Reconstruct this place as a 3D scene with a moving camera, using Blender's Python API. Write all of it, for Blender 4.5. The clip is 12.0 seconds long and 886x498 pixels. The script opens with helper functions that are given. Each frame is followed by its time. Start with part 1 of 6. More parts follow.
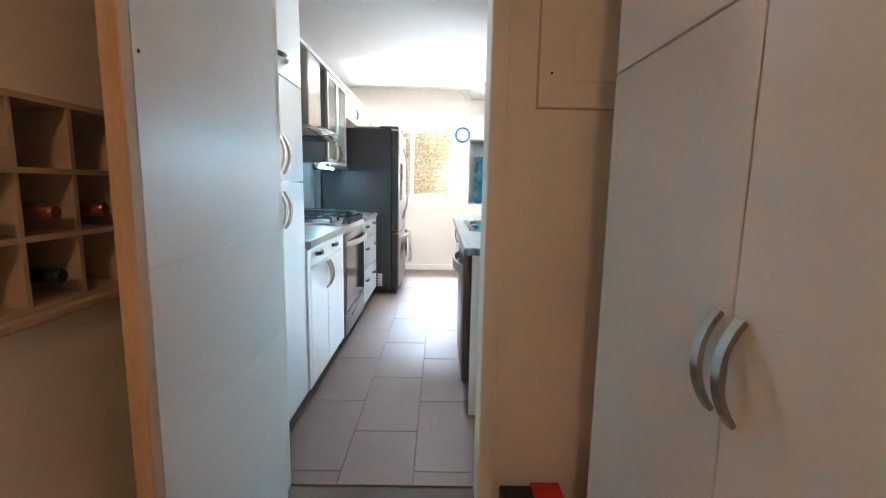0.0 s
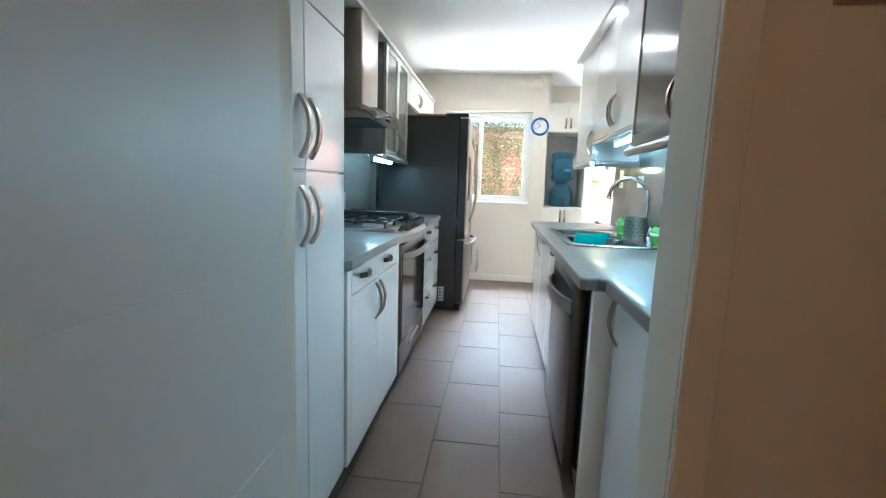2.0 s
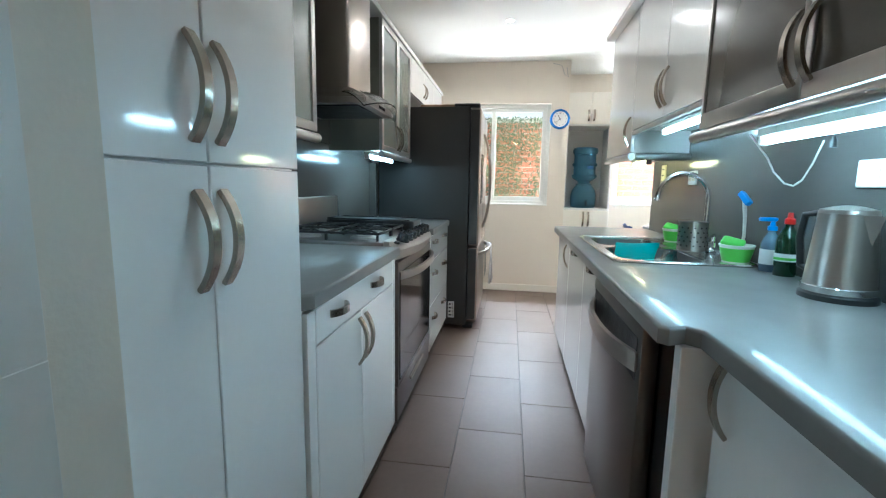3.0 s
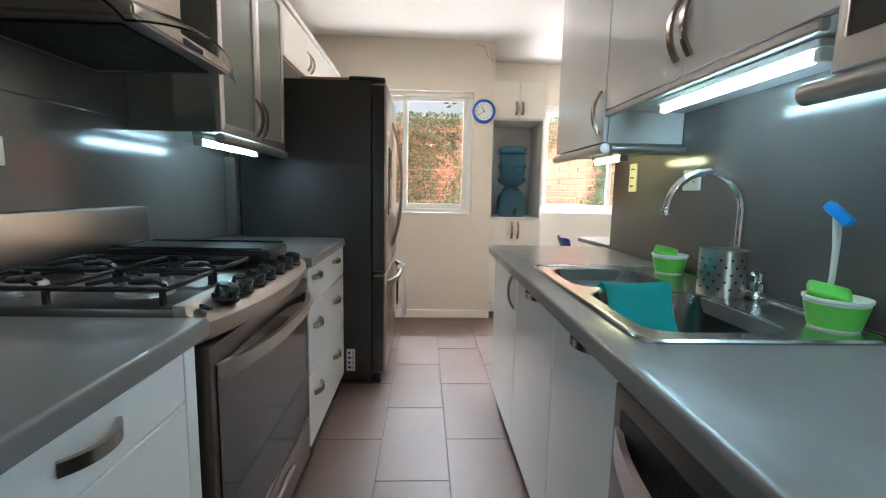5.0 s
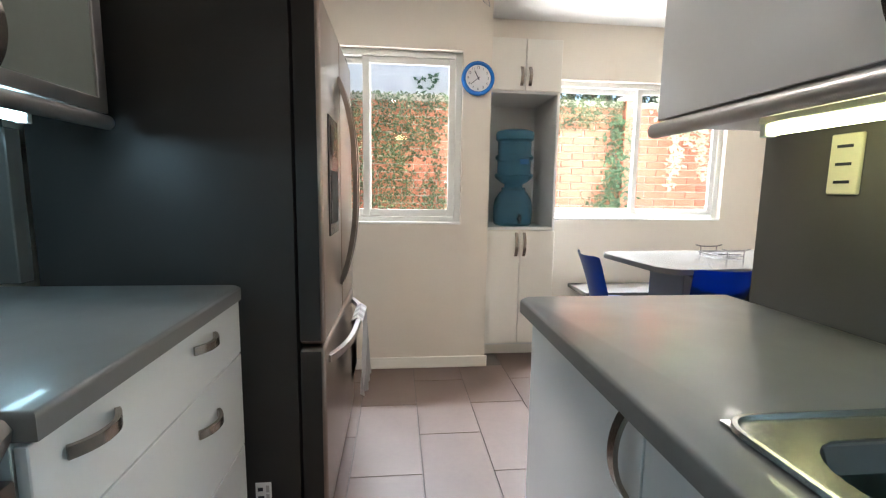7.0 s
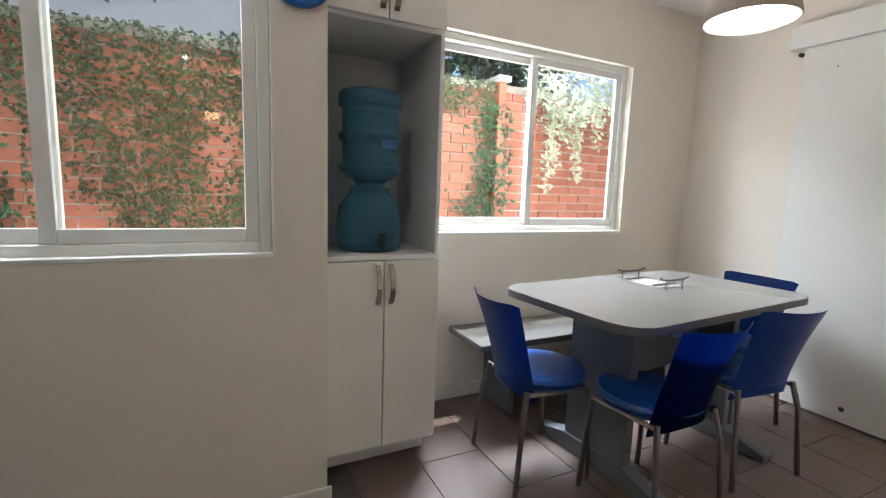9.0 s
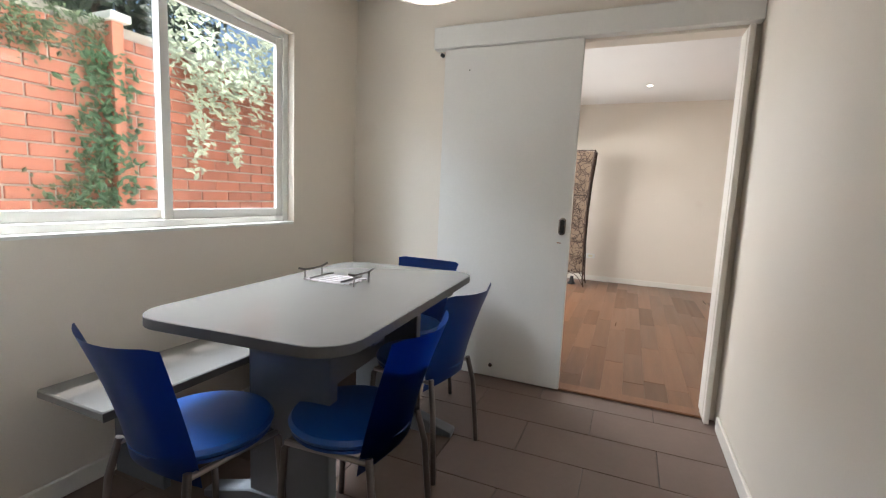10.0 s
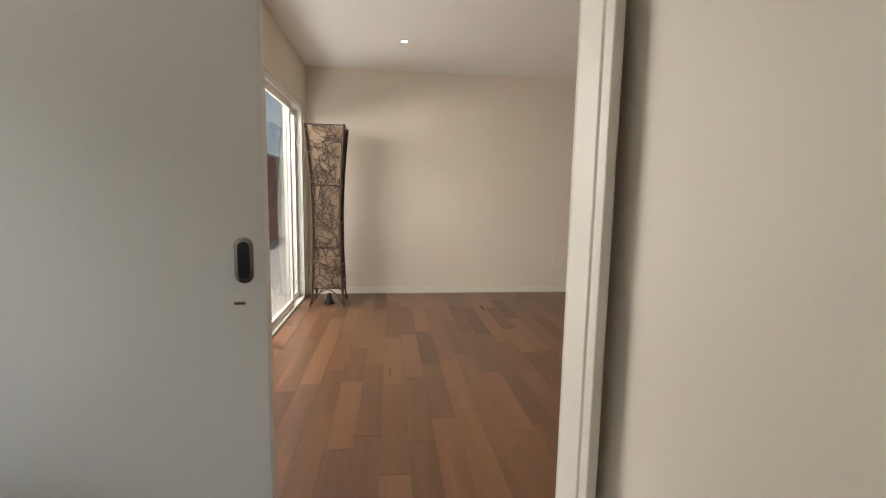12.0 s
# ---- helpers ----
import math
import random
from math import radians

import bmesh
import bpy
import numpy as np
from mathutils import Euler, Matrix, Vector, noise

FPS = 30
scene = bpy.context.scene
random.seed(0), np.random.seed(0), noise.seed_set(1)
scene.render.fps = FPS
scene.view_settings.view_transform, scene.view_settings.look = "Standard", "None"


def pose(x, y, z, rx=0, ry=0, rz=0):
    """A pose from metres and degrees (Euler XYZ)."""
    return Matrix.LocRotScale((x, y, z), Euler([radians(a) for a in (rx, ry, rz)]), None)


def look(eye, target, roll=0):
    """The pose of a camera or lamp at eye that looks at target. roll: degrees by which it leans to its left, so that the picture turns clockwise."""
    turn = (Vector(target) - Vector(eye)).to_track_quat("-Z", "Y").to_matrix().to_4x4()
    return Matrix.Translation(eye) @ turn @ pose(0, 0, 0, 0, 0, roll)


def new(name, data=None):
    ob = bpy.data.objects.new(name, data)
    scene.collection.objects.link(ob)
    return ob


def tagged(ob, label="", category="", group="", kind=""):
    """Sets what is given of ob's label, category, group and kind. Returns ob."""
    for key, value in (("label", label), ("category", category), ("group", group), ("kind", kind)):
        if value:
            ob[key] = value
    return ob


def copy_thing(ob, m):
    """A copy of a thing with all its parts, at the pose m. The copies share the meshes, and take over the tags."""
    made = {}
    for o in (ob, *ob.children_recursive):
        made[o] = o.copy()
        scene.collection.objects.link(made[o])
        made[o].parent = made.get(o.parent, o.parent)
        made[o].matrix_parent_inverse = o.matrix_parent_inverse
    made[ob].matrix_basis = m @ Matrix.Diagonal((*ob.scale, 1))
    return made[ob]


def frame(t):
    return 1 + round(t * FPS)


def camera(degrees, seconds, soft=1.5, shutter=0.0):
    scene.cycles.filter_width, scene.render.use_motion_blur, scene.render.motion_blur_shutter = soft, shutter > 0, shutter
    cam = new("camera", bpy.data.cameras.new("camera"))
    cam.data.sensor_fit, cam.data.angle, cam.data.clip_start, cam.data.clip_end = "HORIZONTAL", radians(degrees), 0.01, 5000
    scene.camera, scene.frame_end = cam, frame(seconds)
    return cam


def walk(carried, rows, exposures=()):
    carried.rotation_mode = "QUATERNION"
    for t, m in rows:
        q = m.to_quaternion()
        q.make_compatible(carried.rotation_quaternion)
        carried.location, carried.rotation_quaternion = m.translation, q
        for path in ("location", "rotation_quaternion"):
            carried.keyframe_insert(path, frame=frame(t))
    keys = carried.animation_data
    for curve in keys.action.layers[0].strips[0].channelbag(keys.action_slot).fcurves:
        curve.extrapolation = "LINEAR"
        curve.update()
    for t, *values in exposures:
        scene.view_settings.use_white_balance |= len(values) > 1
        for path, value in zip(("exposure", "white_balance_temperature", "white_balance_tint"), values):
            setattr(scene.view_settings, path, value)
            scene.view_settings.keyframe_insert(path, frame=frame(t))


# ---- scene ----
cam = camera(89.7, 12.0, soft=1.2)
PATH = [
    (0, (0.489, 0.422, 1.188), (0.511, 2.402, 0.906), 1.1),
    (0.5, (0.471, 0.507, 1.177), (0.272, 2.478, 0.897), 1.0),
    (1, (0.434, 0.733, 1.168), (0.197, 2.699, 0.889), 1.2),
    (1.5, (0.361, 0.954, 1.185), (0.134, 2.921, 0.902), 1.8),
    (2, (0.338, 1.168, 1.168), (0.108, 3.134, 0.88), 1.9),
    (2.5, (0.32, 1.464, 1.176), (0.072, 3.429, 0.896), 1.6),
    (3, (0.302, 1.671, 1.165), (0.015, 3.629, 0.881), 1.0),
    (3.5, (0.264, 1.944, 1.176), (0.122, 3.92, 0.899), 1.9),
    (3.7, (0.256, 2.039, 1.182), (0.184, 4.019, 0.913), 1.6),
    (5.3, (0.285, 2.769, 1.163), (0.377, 4.75, 0.908), 1.3),
    (5.5, (0.271, 2.878, 1.165), (0.363, 4.859, 0.904), 1.4),
    (6, (0.228, 3.154, 1.179), (0.339, 5.134, 0.92), 1.0),
    (6.5, (0.24, 3.434, 1.164), (0.41, 5.409, 0.898), 1.2),
    (6.7, (0.264, 3.58, 1.177), (0.446, 5.554, 0.914), 1.0),
    (8.3, (0.4, 4.651, 1.177), (0.934, 6.563, 0.934), 1.6),
    (8.5, (0.459, 4.787, 1.203), (1.07, 6.674, 0.944), 1.6),
    (9, (0.561, 5.075, 1.204), (1.437, 6.854, 0.945), 2.0),
    (9.5, (0.691, 5.309, 1.199), (2.12, 6.688, 0.964), 3.1),
    (10, (0.871, 5.422, 1.17), (2.704, 6.184, 0.931), 2.5),
    (10.5, (1.264, 5.473, 1.189), (3.204, 5.878, 0.92), 1.0),
    (11, (1.632, 5.487, 1.188), (3.606, 5.667, 0.923), 1.7),
    (11.5, (2.075, 5.513, 1.198), (4.058, 5.4, 0.96), 1.8),
    (12, (2.542, 5.462, 1.169), (4.514, 5.229, 0.932), 1.0),
]
# the camera opens up in the dim hall and closes towards the windows
EXPOSURE = [(0, 2.45, 5300, 8), (0.6, 2.35, 5300, 8), (1.5, 1.8, 5250, 5), (2.5, 1.62, 5300, 4), (3.5, 1.1, 5800, 9), (5.5, 0.93, 6100, 13), (6.5, 0.92, 6050, 12), (8.5, 0.25, 5900, 12), (9.5, -0.25, 5900, 12), (10, -0.35, 6000, 12), (11, -0.62, 6300, 11), (12, -0.82, 6500, 11)]
walk(cam, [(t, look(eye, target, roll)) for t, eye, target, roll in PATH], EXPOSURE)

# ---- light and exposure ----
world = bpy.data.worlds.new("sky")
scene.world = world
world.use_nodes = True
wn = world.node_tree.nodes
sky = wn.new("ShaderNodeTexSky")
sky.sky_type = "NISHITA"
sky.sun_disc = False
sky.sun_elevation, sky.sun_rotation = radians(78), radians(20)
world.node_tree.links.new(sky.outputs[0], wn["Background"].inputs[0])
wn["Background"].inputs[1].default_value = 0.15


def lamp(name, kind, m, power, color=(1, 1, 1), size=0.1, size_y=None, angle=None):
    d = bpy.data.lights.new(name, kind)
    d.energy, d.color = power, color
    if kind == "AREA":
        d.size = size
        if size_y:
            d.shape, d.size_y = "RECTANGLE", size_y
    elif kind == "SUN":
        d.angle = radians(angle)
    elif kind in ("SPOT", "POINT"):
        d.shadow_soft_size = size
        if kind == "SPOT":
            d.spot_size, d.spot_blend = radians(168), 0.5
    ob = new(name, d)
    ob.matrix_world = m
    return ob


# the sun stands steeply over the garden to the north
lamp("sun", "SUN", look((0, 0, 0), (-0.07, -0.2, -0.977)), 5.0, (1, 0.95, 0.87), angle=0.5)
# unseen area lamps added as garden sky daylight, at window heads, over patio door
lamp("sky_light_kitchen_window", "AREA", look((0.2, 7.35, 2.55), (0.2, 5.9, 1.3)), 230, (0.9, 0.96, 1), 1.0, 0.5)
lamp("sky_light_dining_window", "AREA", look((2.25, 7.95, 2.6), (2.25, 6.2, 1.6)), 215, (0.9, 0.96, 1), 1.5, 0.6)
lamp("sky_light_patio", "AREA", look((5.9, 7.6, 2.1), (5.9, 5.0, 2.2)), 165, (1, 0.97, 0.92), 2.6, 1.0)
# hidden fill lamps below the sills, imitating sunlight thrown up from pale paving
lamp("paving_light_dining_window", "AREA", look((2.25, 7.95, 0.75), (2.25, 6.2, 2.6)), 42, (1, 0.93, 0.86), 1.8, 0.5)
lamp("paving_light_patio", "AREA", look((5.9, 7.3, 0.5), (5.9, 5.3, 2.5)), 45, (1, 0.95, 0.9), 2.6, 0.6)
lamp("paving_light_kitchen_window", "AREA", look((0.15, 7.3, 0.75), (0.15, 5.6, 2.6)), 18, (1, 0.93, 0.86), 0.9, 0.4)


# ---- materials ----
def mat(name, color, rough=0.5, metal=0.0, var=0.08, scale=6.0, fine=90.0, bump=0.02, coat=0.0, rand=0.0,
        stretch=(1, 1, 1), transmission=0.0, spec=0.5, emit=None, strength=0.0, ior=1.45, rough_var=0.08, dirt=None):
    m = bpy.data.materials.new(name)
    m.use_nodes = True
    nt = m.node_tree
    n, link = nt.nodes, nt.links.new
    b = n["Principled BSDF"]
    b.inputs["Metallic"].default_value = metal
    b.inputs["Coat Weight"].default_value = coat
    b.inputs["Coat Roughness"].default_value = 0.06
    b.inputs["Transmission Weight"].default_value = transmission
    b.inputs["Specular IOR Level"].default_value = spec
    b.inputs["IOR"].default_value = ior
    if emit:
        b.inputs["Emission Color"].default_value = (*emit, 1)
        b.inputs["Emission Strength"].default_value = strength
    tc = n.new("ShaderNodeTexCoord")
    mp = n.new("ShaderNodeMapping")
    mp.inputs["Scale"].default_value = stretch
    link(tc.outputs["Object"], mp.inputs[0])
    vec = mp.outputs[0]
    info = n.new("ShaderNodeObjectInfo")
    if rand:
        add = n.new("ShaderNodeVectorMath")
        add.operation = "MULTIPLY_ADD"
        comb = n.new("ShaderNodeCombineXYZ")
        for k in range(3):
            link(info.outputs["Random"], comb.inputs[k])
        add.inputs[1].default_value = (37, 53, 71)
        link(comb.outputs[0], add.inputs[0])
        link(vec, add.inputs[2])
        vec = add.outputs[0]
    big = n.new("ShaderNodeTexNoise")
    big.inputs["Scale"].default_value, big.inputs["Detail"].default_value = scale, 4
    small = n.new("ShaderNodeTexNoise")
    small.inputs["Scale"].default_value, small.inputs["Detail"].default_value = fine, 3
    link(vec, big.inputs["Vector"])
    link(vec, small.inputs["Vector"])
    mixv = n.new("ShaderNodeMath")
    mixv.operation = "MULTIPLY_ADD"
    mixv.inputs[1].default_value = 0.35
    link(small.outputs[0], mixv.inputs[0])
    mul = n.new("ShaderNodeMath")
    mul.operation = "MULTIPLY"
    mul.inputs[1].default_value = 0.65
    link(big.outputs[0], mul.inputs[0])
    link(mul.outputs[0], mixv.inputs[2])
    ramp = n.new("ShaderNodeMapRange")
    ramp.inputs[1].default_value, ramp.inputs[2].default_value = 0.1, 0.9
    ramp.inputs[3].default_value, ramp.inputs[4].default_value = 1 - 1.6 * var, 1 + 1.6 * var
    link(mixv.outputs[0], ramp.inputs[0])
    val = ramp.outputs[0]
    if rand:
        rr = n.new("ShaderNodeMapRange")
        rr.inputs[3].default_value, rr.inputs[4].default_value = 1 - rand, 1 + rand
        link(info.outputs["Random"], rr.inputs[0])
        m2 = n.new("ShaderNodeMath")
        m2.operation = "MULTIPLY"
        link(val, m2.inputs[0])
        link(rr.outputs[0], m2.inputs[1])
        val = m2.outputs[0]
    sc = n.new("ShaderNodeVectorMath")
    sc.operation = "SCALE"
    sc.inputs[0].default_value = color
    link(val, sc.inputs["Scale"])
    col = sc.outputs[0]
    if dirt:
        patch = n.new("ShaderNodeTexNoise")
        patch.inputs["Scale"].default_value, patch.inputs["Detail"].default_value = dirt[0], 6
        link(vec, patch.inputs["Vector"])
        pr = n.new("ShaderNodeMapRange")
        pr.inputs[1].default_value, pr.inputs[2].default_value = dirt[1], dirt[1] + 0.18
        link(patch.outputs[0], pr.inputs[0])
        mx = n.new("ShaderNodeMix")
        mx.data_type = "RGBA"
        mx.inputs["B"].default_value = (*dirt[2], 1)
        link(pr.outputs[0], mx.inputs["Factor"])
        link(col, mx.inputs["A"])
        col = mx.outputs["Result"]
    link(col, b.inputs["Base Color"])
    rg = n.new("ShaderNodeMapRange")
    rg.inputs[1].default_value, rg.inputs[2].default_value = 0.0, 1.0
    rg.inputs[3].default_value, rg.inputs[4].default_value = max(0.02, rough * (1 - rough_var * 2)), min(1, rough * (1 + rough_var * 2))
    haze = n.new("ShaderNodeTexNoise")
    haze.inputs["Scale"].default_value, haze.inputs["Detail"].default_value = scale * 0.7, 1
    link(vec, haze.inputs["Vector"])
    link(haze.outputs[0], rg.inputs[0])
    link(rg.outputs[0], b.inputs["Roughness"])
    if bump:
        bp = n.new("ShaderNodeBump")
        bp.inputs["Strength"].default_value, bp.inputs["Distance"].default_value = bump, 0.01
        link(small.outputs[0], bp.inputs["Height"])
        link(bp.outputs[0], b.inputs["Normal"])
    return m


WALL = mat("cream wall paint", (0.74, 0.67, 0.57), 0.62, var=0.04, scale=1.5, fine=140, bump=0.05, dirt=(2.3, 0.68, (0.66, 0.57, 0.46)))
CEIL = mat("white ceiling paint", (0.8, 0.78, 0.74), 0.75, var=0.02, scale=1.2, fine=120, bump=0.03)
TRIM = mat("white trim paint", (0.78, 0.74, 0.66), 0.4, var=0.04, scale=4, bump=0.02)
GLOSS = mat("gloss white lacquer", (0.86, 0.85, 0.83), 0.1, var=0.02, scale=2, fine=60, bump=0.004, coat=0.5)
INNER = mat("white melamine", (0.72, 0.71, 0.68), 0.45, var=0.03, scale=3)
DOORW = mat("white door paint", (0.72, 0.7, 0.65), 0.38, var=0.04, scale=2.2, fine=70, bump=0.025, dirt=(3.1, 0.7, (0.5, 0.45, 0.38)))
RAWWOOD = mat("bare door edge wood", (0.5, 0.34, 0.2), 0.6, var=0.16, scale=5, fine=60, stretch=(6, 6, 0.6), bump=0.1)
COUNTER = mat("grey laminate worktop", (0.175, 0.168, 0.16), 0.34, var=0.06, scale=14, fine=320, bump=0.006, coat=0.22)
SPLASH = mat("grey splashback panel", (0.105, 0.097, 0.088), 0.16, var=0.03, scale=3, fine=200, stretch=(1, 1, 1), bump=0.01)
STEEL = mat("brushed stainless steel", (0.45, 0.4, 0.36), 0.31, 1.0, var=0.03, scale=3, fine=120, stretch=(1, 1, 0.2), bump=0.004)
# Darkened copy: dim reflections on appliance fronts coloured in; chair legs are dark steel.
DSTEEL = mat("dark and dimmed stainless steel", (0.19, 0.165, 0.155), 0.32, 1.0, var=0.03, scale=3, fine=120, stretch=(1, 0.2, 1), bump=0.004)
PSTEEL = mat("pale stainless panel", (0.42, 0.38, 0.34), 0.44, 1.0, var=0.05, scale=4, fine=140, stretch=(1, 0.2, 1), bump=0.01)
STEELH = mat("brushed sink steel", (0.6, 0.6, 0.58), 0.24, 1.0, var=0.08, scale=5, fine=140, stretch=(6, 1, 1), bump=0.012)
# Brown base colour holds the dark reflections on the stainless doors.
FSTEEL = mat("reflection-browned refrigerator steel", (0.32, 0.27, 0.235), 0.3, 1.0, var=0.03, scale=3, fine=120, stretch=(1, 0.2, 1), bump=0.004)
CHROME = mat("chrome", (0.75, 0.75, 0.75), 0.07, 1.0, var=0.02, bump=0)
NICKEL = mat("satin nickel handle", (0.38, 0.335, 0.285), 0.24, 1.0, var=0.05, scale=20, bump=0.01)
ALU = mat("anodised aluminium frame", (0.5, 0.48, 0.46), 0.36, 0.9, var=0.03, scale=10, bump=0.01)
FRIDGE = mat("dark grey painted steel side", (0.042, 0.039, 0.037), 0.5, 0.1, var=0.08, scale=3, fine=220, bump=0.06)
BLACK = mat("black enamel", (0.012, 0.012, 0.013), 0.22, var=0.2, scale=20, bump=0.02, coat=0.3)
IRON = mat("cast iron", (0.018, 0.018, 0.019), 0.45, 0.3, var=0.25, scale=30, bump=0.12)
GRIDDLE = mat("matt black griddle coating", (0.011, 0.011, 0.012), 0.38, var=0.2, scale=20, bump=0.02, spec=0.3)
OVENGLASS = mat("smoked oven glass", (0.02, 0.017, 0.016), 0.08, var=0.1, scale=3, bump=0, spec=0.3)
RUBBER = mat("black plastic", (0.02, 0.02, 0.02), 0.42, var=0.15, scale=20, bump=0.05)
SMOKE = mat("smoked cabinet glass", (0.06, 0.055, 0.047), 0.14, var=0.05, scale=3, bump=0, coat=0.15, spec=0.35)
RACK = mat("dusty stained rack wood", (0.42, 0.31, 0.21), 0.65, var=0.12, scale=6, fine=40, stretch=(1, 3, 3), bump=0.06)
FROST = mat("frosted cabinet glass", (0.26, 0.28, 0.24), 0.2, var=0.05, scale=3, bump=0.006, coat=0.25, transmission=0.25)
CARCASS = mat("grey green cabinet lacquer", (0.2, 0.205, 0.175), 0.14, var=0.04, scale=3, fine=80, bump=0.004, coat=0.3)
CLEAR = mat("clear glass", (0.93, 0.97, 0.95), 0.02, var=0.0, bump=0, transmission=1.0, rough_var=0)
TILE = mat("brown beige floor tile", (0.165, 0.116, 0.093), 0.47, var=0.1, scale=4, fine=45, bump=0.015, rand=0.05)
GROUT = mat("tile grout", (0.14, 0.125, 0.11), 0.85, var=0.15, scale=20, bump=0.1)
PLANK = mat("red brown wood plank", (0.16, 0.077, 0.039), 0.3, var=0.26, scale=2.0, fine=22, stretch=(0.7, 9, 9), bump=0.03, rand=0.27)
PLANKD = mat("dark wood plank", (0.115, 0.055, 0.029), 0.36, var=0.28, scale=2.4, fine=26, stretch=(0.5, 9, 9), bump=0.04, rand=0.2)
BLUE = mat("blue moulded plastic", (0.004, 0.036, 0.19), 0.32, var=0.05, scale=8, fine=200, bump=0.02)
SEATB = mat("blue padded vinyl", (0.008, 0.065, 0.27), 0.3, var=0.06, scale=9, fine=260, bump=0.05)
TABLE = mat("grey laminate tabletop", (0.2, 0.19, 0.175), 0.18, var=0.015, scale=9, fine=260, bump=0, rough_var=0)
TEDGE = mat("dark table edge", (0.12, 0.115, 0.11), 0.4, var=0.08)
TLEG = mat("grey painted table leg", (0.17, 0.18, 0.19), 0.42, var=0.06, scale=5)
JUG = mat("blue water bottle plastic", (0.1, 0.27, 0.38), 0.1, var=0.04, scale=5, bump=0.01, transmission=0.62, ior=1.3)
JUGL = mat("faded bottle label", (0.02, 0.09, 0.2), 0.4, var=0.05, bump=0)
BRICK = mat("red brick", (0.44, 0.16, 0.1), 0.8, var=0.18, scale=14, fine=130, bump=0.25, rand=0.14)
MORTAR = mat("pale mortar", (0.5, 0.44, 0.38), 0.9, var=0.12, scale=14, bump=0.3)
LEAF = mat("ivy leaf", (0.05, 0.11, 0.045), 0.5, var=0.4, scale=3.5, fine=30, bump=0.02)
IVYL = mat("sun-bleached ivy leaf", (0.075, 0.105, 0.042), 0.55, var=0.5, scale=5, fine=30, bump=0.02)
LEAFP = mat("pale variegated leaf", (0.5, 0.55, 0.4), 0.5, var=0.35, scale=6, fine=40, bump=0.02)
LEAFD = mat("dark tree leaf", (0.035, 0.06, 0.025), 0.5, var=0.4, scale=4, bump=0.02)
BARK = mat("bark", (0.14, 0.1, 0.07), 0.9, var=0.3, scale=12, bump=0.5)
RENDERW = mat("weathered white render", (0.78, 0.76, 0.75), 0.85, var=0.1, scale=1.8, fine=40, bump=0.15, dirt=(1.6, 0.6, (0.42, 0.4, 0.38)))
PAVE = mat("patio concrete", (0.56, 0.53, 0.49), 0.8, var=0.15, scale=3, bump=0.2)
RATTAN = mat("dark brown rattan", (0.05, 0.027, 0.015), 0.6, var=0.3, scale=18, bump=0.2, rand=0.1)
LINER = mat("lamp liner paper", (0.26, 0.18, 0.115), 0.8, var=0.12, scale=12, bump=0.05, transmission=0.2)
TUBE = mat("fluorescent tube", (0.9, 0.95, 1), 0.4, var=0, bump=0, emit=(0.56, 0.88, 1), strength=20)
TUBEW = mat("warm dim tube", (0.9, 0.9, 0.6), 0.4, var=0, bump=0, emit=(0.9, 0.9, 0.45), strength=14)
SPOTG = mat("lit downlight", (1, 0.95, 0.85), 0.4, var=0, bump=0, emit=(1, 0.9, 0.74), strength=22)
BULB = mat("lit bulb", (1, 0.95, 0.88), 0.4, var=0, bump=0, emit=(1, 0.93, 0.82), strength=30)
# Glow for an unseen lamp added behind the camera to warm the hall.
HALL_FILL = mat("glowing opal glass", (0.9, 0.85, 0.75), 0.4, var=0, bump=0, emit=(1, 0.56, 0.28), strength=11)
WHITEP = mat("white plastic", (0.76, 0.75, 0.7), 0.35, var=0.03, scale=12, bump=0.01)
CREAMP = mat("cream plastic plate", (0.72, 0.66, 0.46), 0.35, var=0.04, scale=12, bump=0.01)
TEAL = mat("turquoise microfibre cloth", (0.0, 0.42, 0.4), 0.75, var=0.1, scale=20, fine=400, bump=0.3)
GREENP = mat("bright green plastic", (0.12, 0.5, 0.06), 0.35, var=0.05, bump=0.01)
REDP = mat("red plastic", (0.6, 0.02, 0.015), 0.35, var=0.05, bump=0.01)
CYANP = mat("light blue plastic", (0.01, 0.25, 0.7), 0.35, var=0.05, bump=0.01)
SOAPG = mat("dark green liquid soap", (0.004, 0.03, 0.01), 0.1, var=0.05, bump=0, coat=0.5)
SOAPB = mat("clear blue liquid soap", (0.3, 0.42, 0.55), 0.08, var=0.03, bump=0, transmission=0.6)
CLOTH = mat("striped kitchen towel", (0.62, 0.6, 0.58), 0.9, var=0.08, scale=20, fine=300, bump=0.3)
CLOTHD = mat("grey towel stripe", (0.42, 0.4, 0.38), 0.9, var=0.08, scale=20, fine=300, bump=0.3)
GLASSG = mat("dark bottle glass", (0.01, 0.02, 0.012), 0.08, var=0.05, bump=0, coat=0.6)
CAPSULE = mat("copper bottle capsule", (0.36, 0.13, 0.07), 0.3, 0.7, var=0.08, bump=0.01)
REDBAG = mat("red woven bag", (0.5, 0.03, 0.03), 0.6, var=0.12, scale=20, fine=220, bump=0.2, dirt=(9, 0.64, (0.7, 0.6, 0.55)))
CLOCKB = mat("blue clock rim", (0.015, 0.15, 0.5), 0.25, var=0.04, bump=0)
FACE = mat("white clock face", (0.8, 0.8, 0.78), 0.4, var=0.02, bump=0)
INK = mat("dark ink", (0.02, 0.02, 0.03), 0.5, var=0.1, bump=0)
STICKER = mat("white paper sticker", (0.75, 0.74, 0.72), 0.6, var=0.04, bump=0)
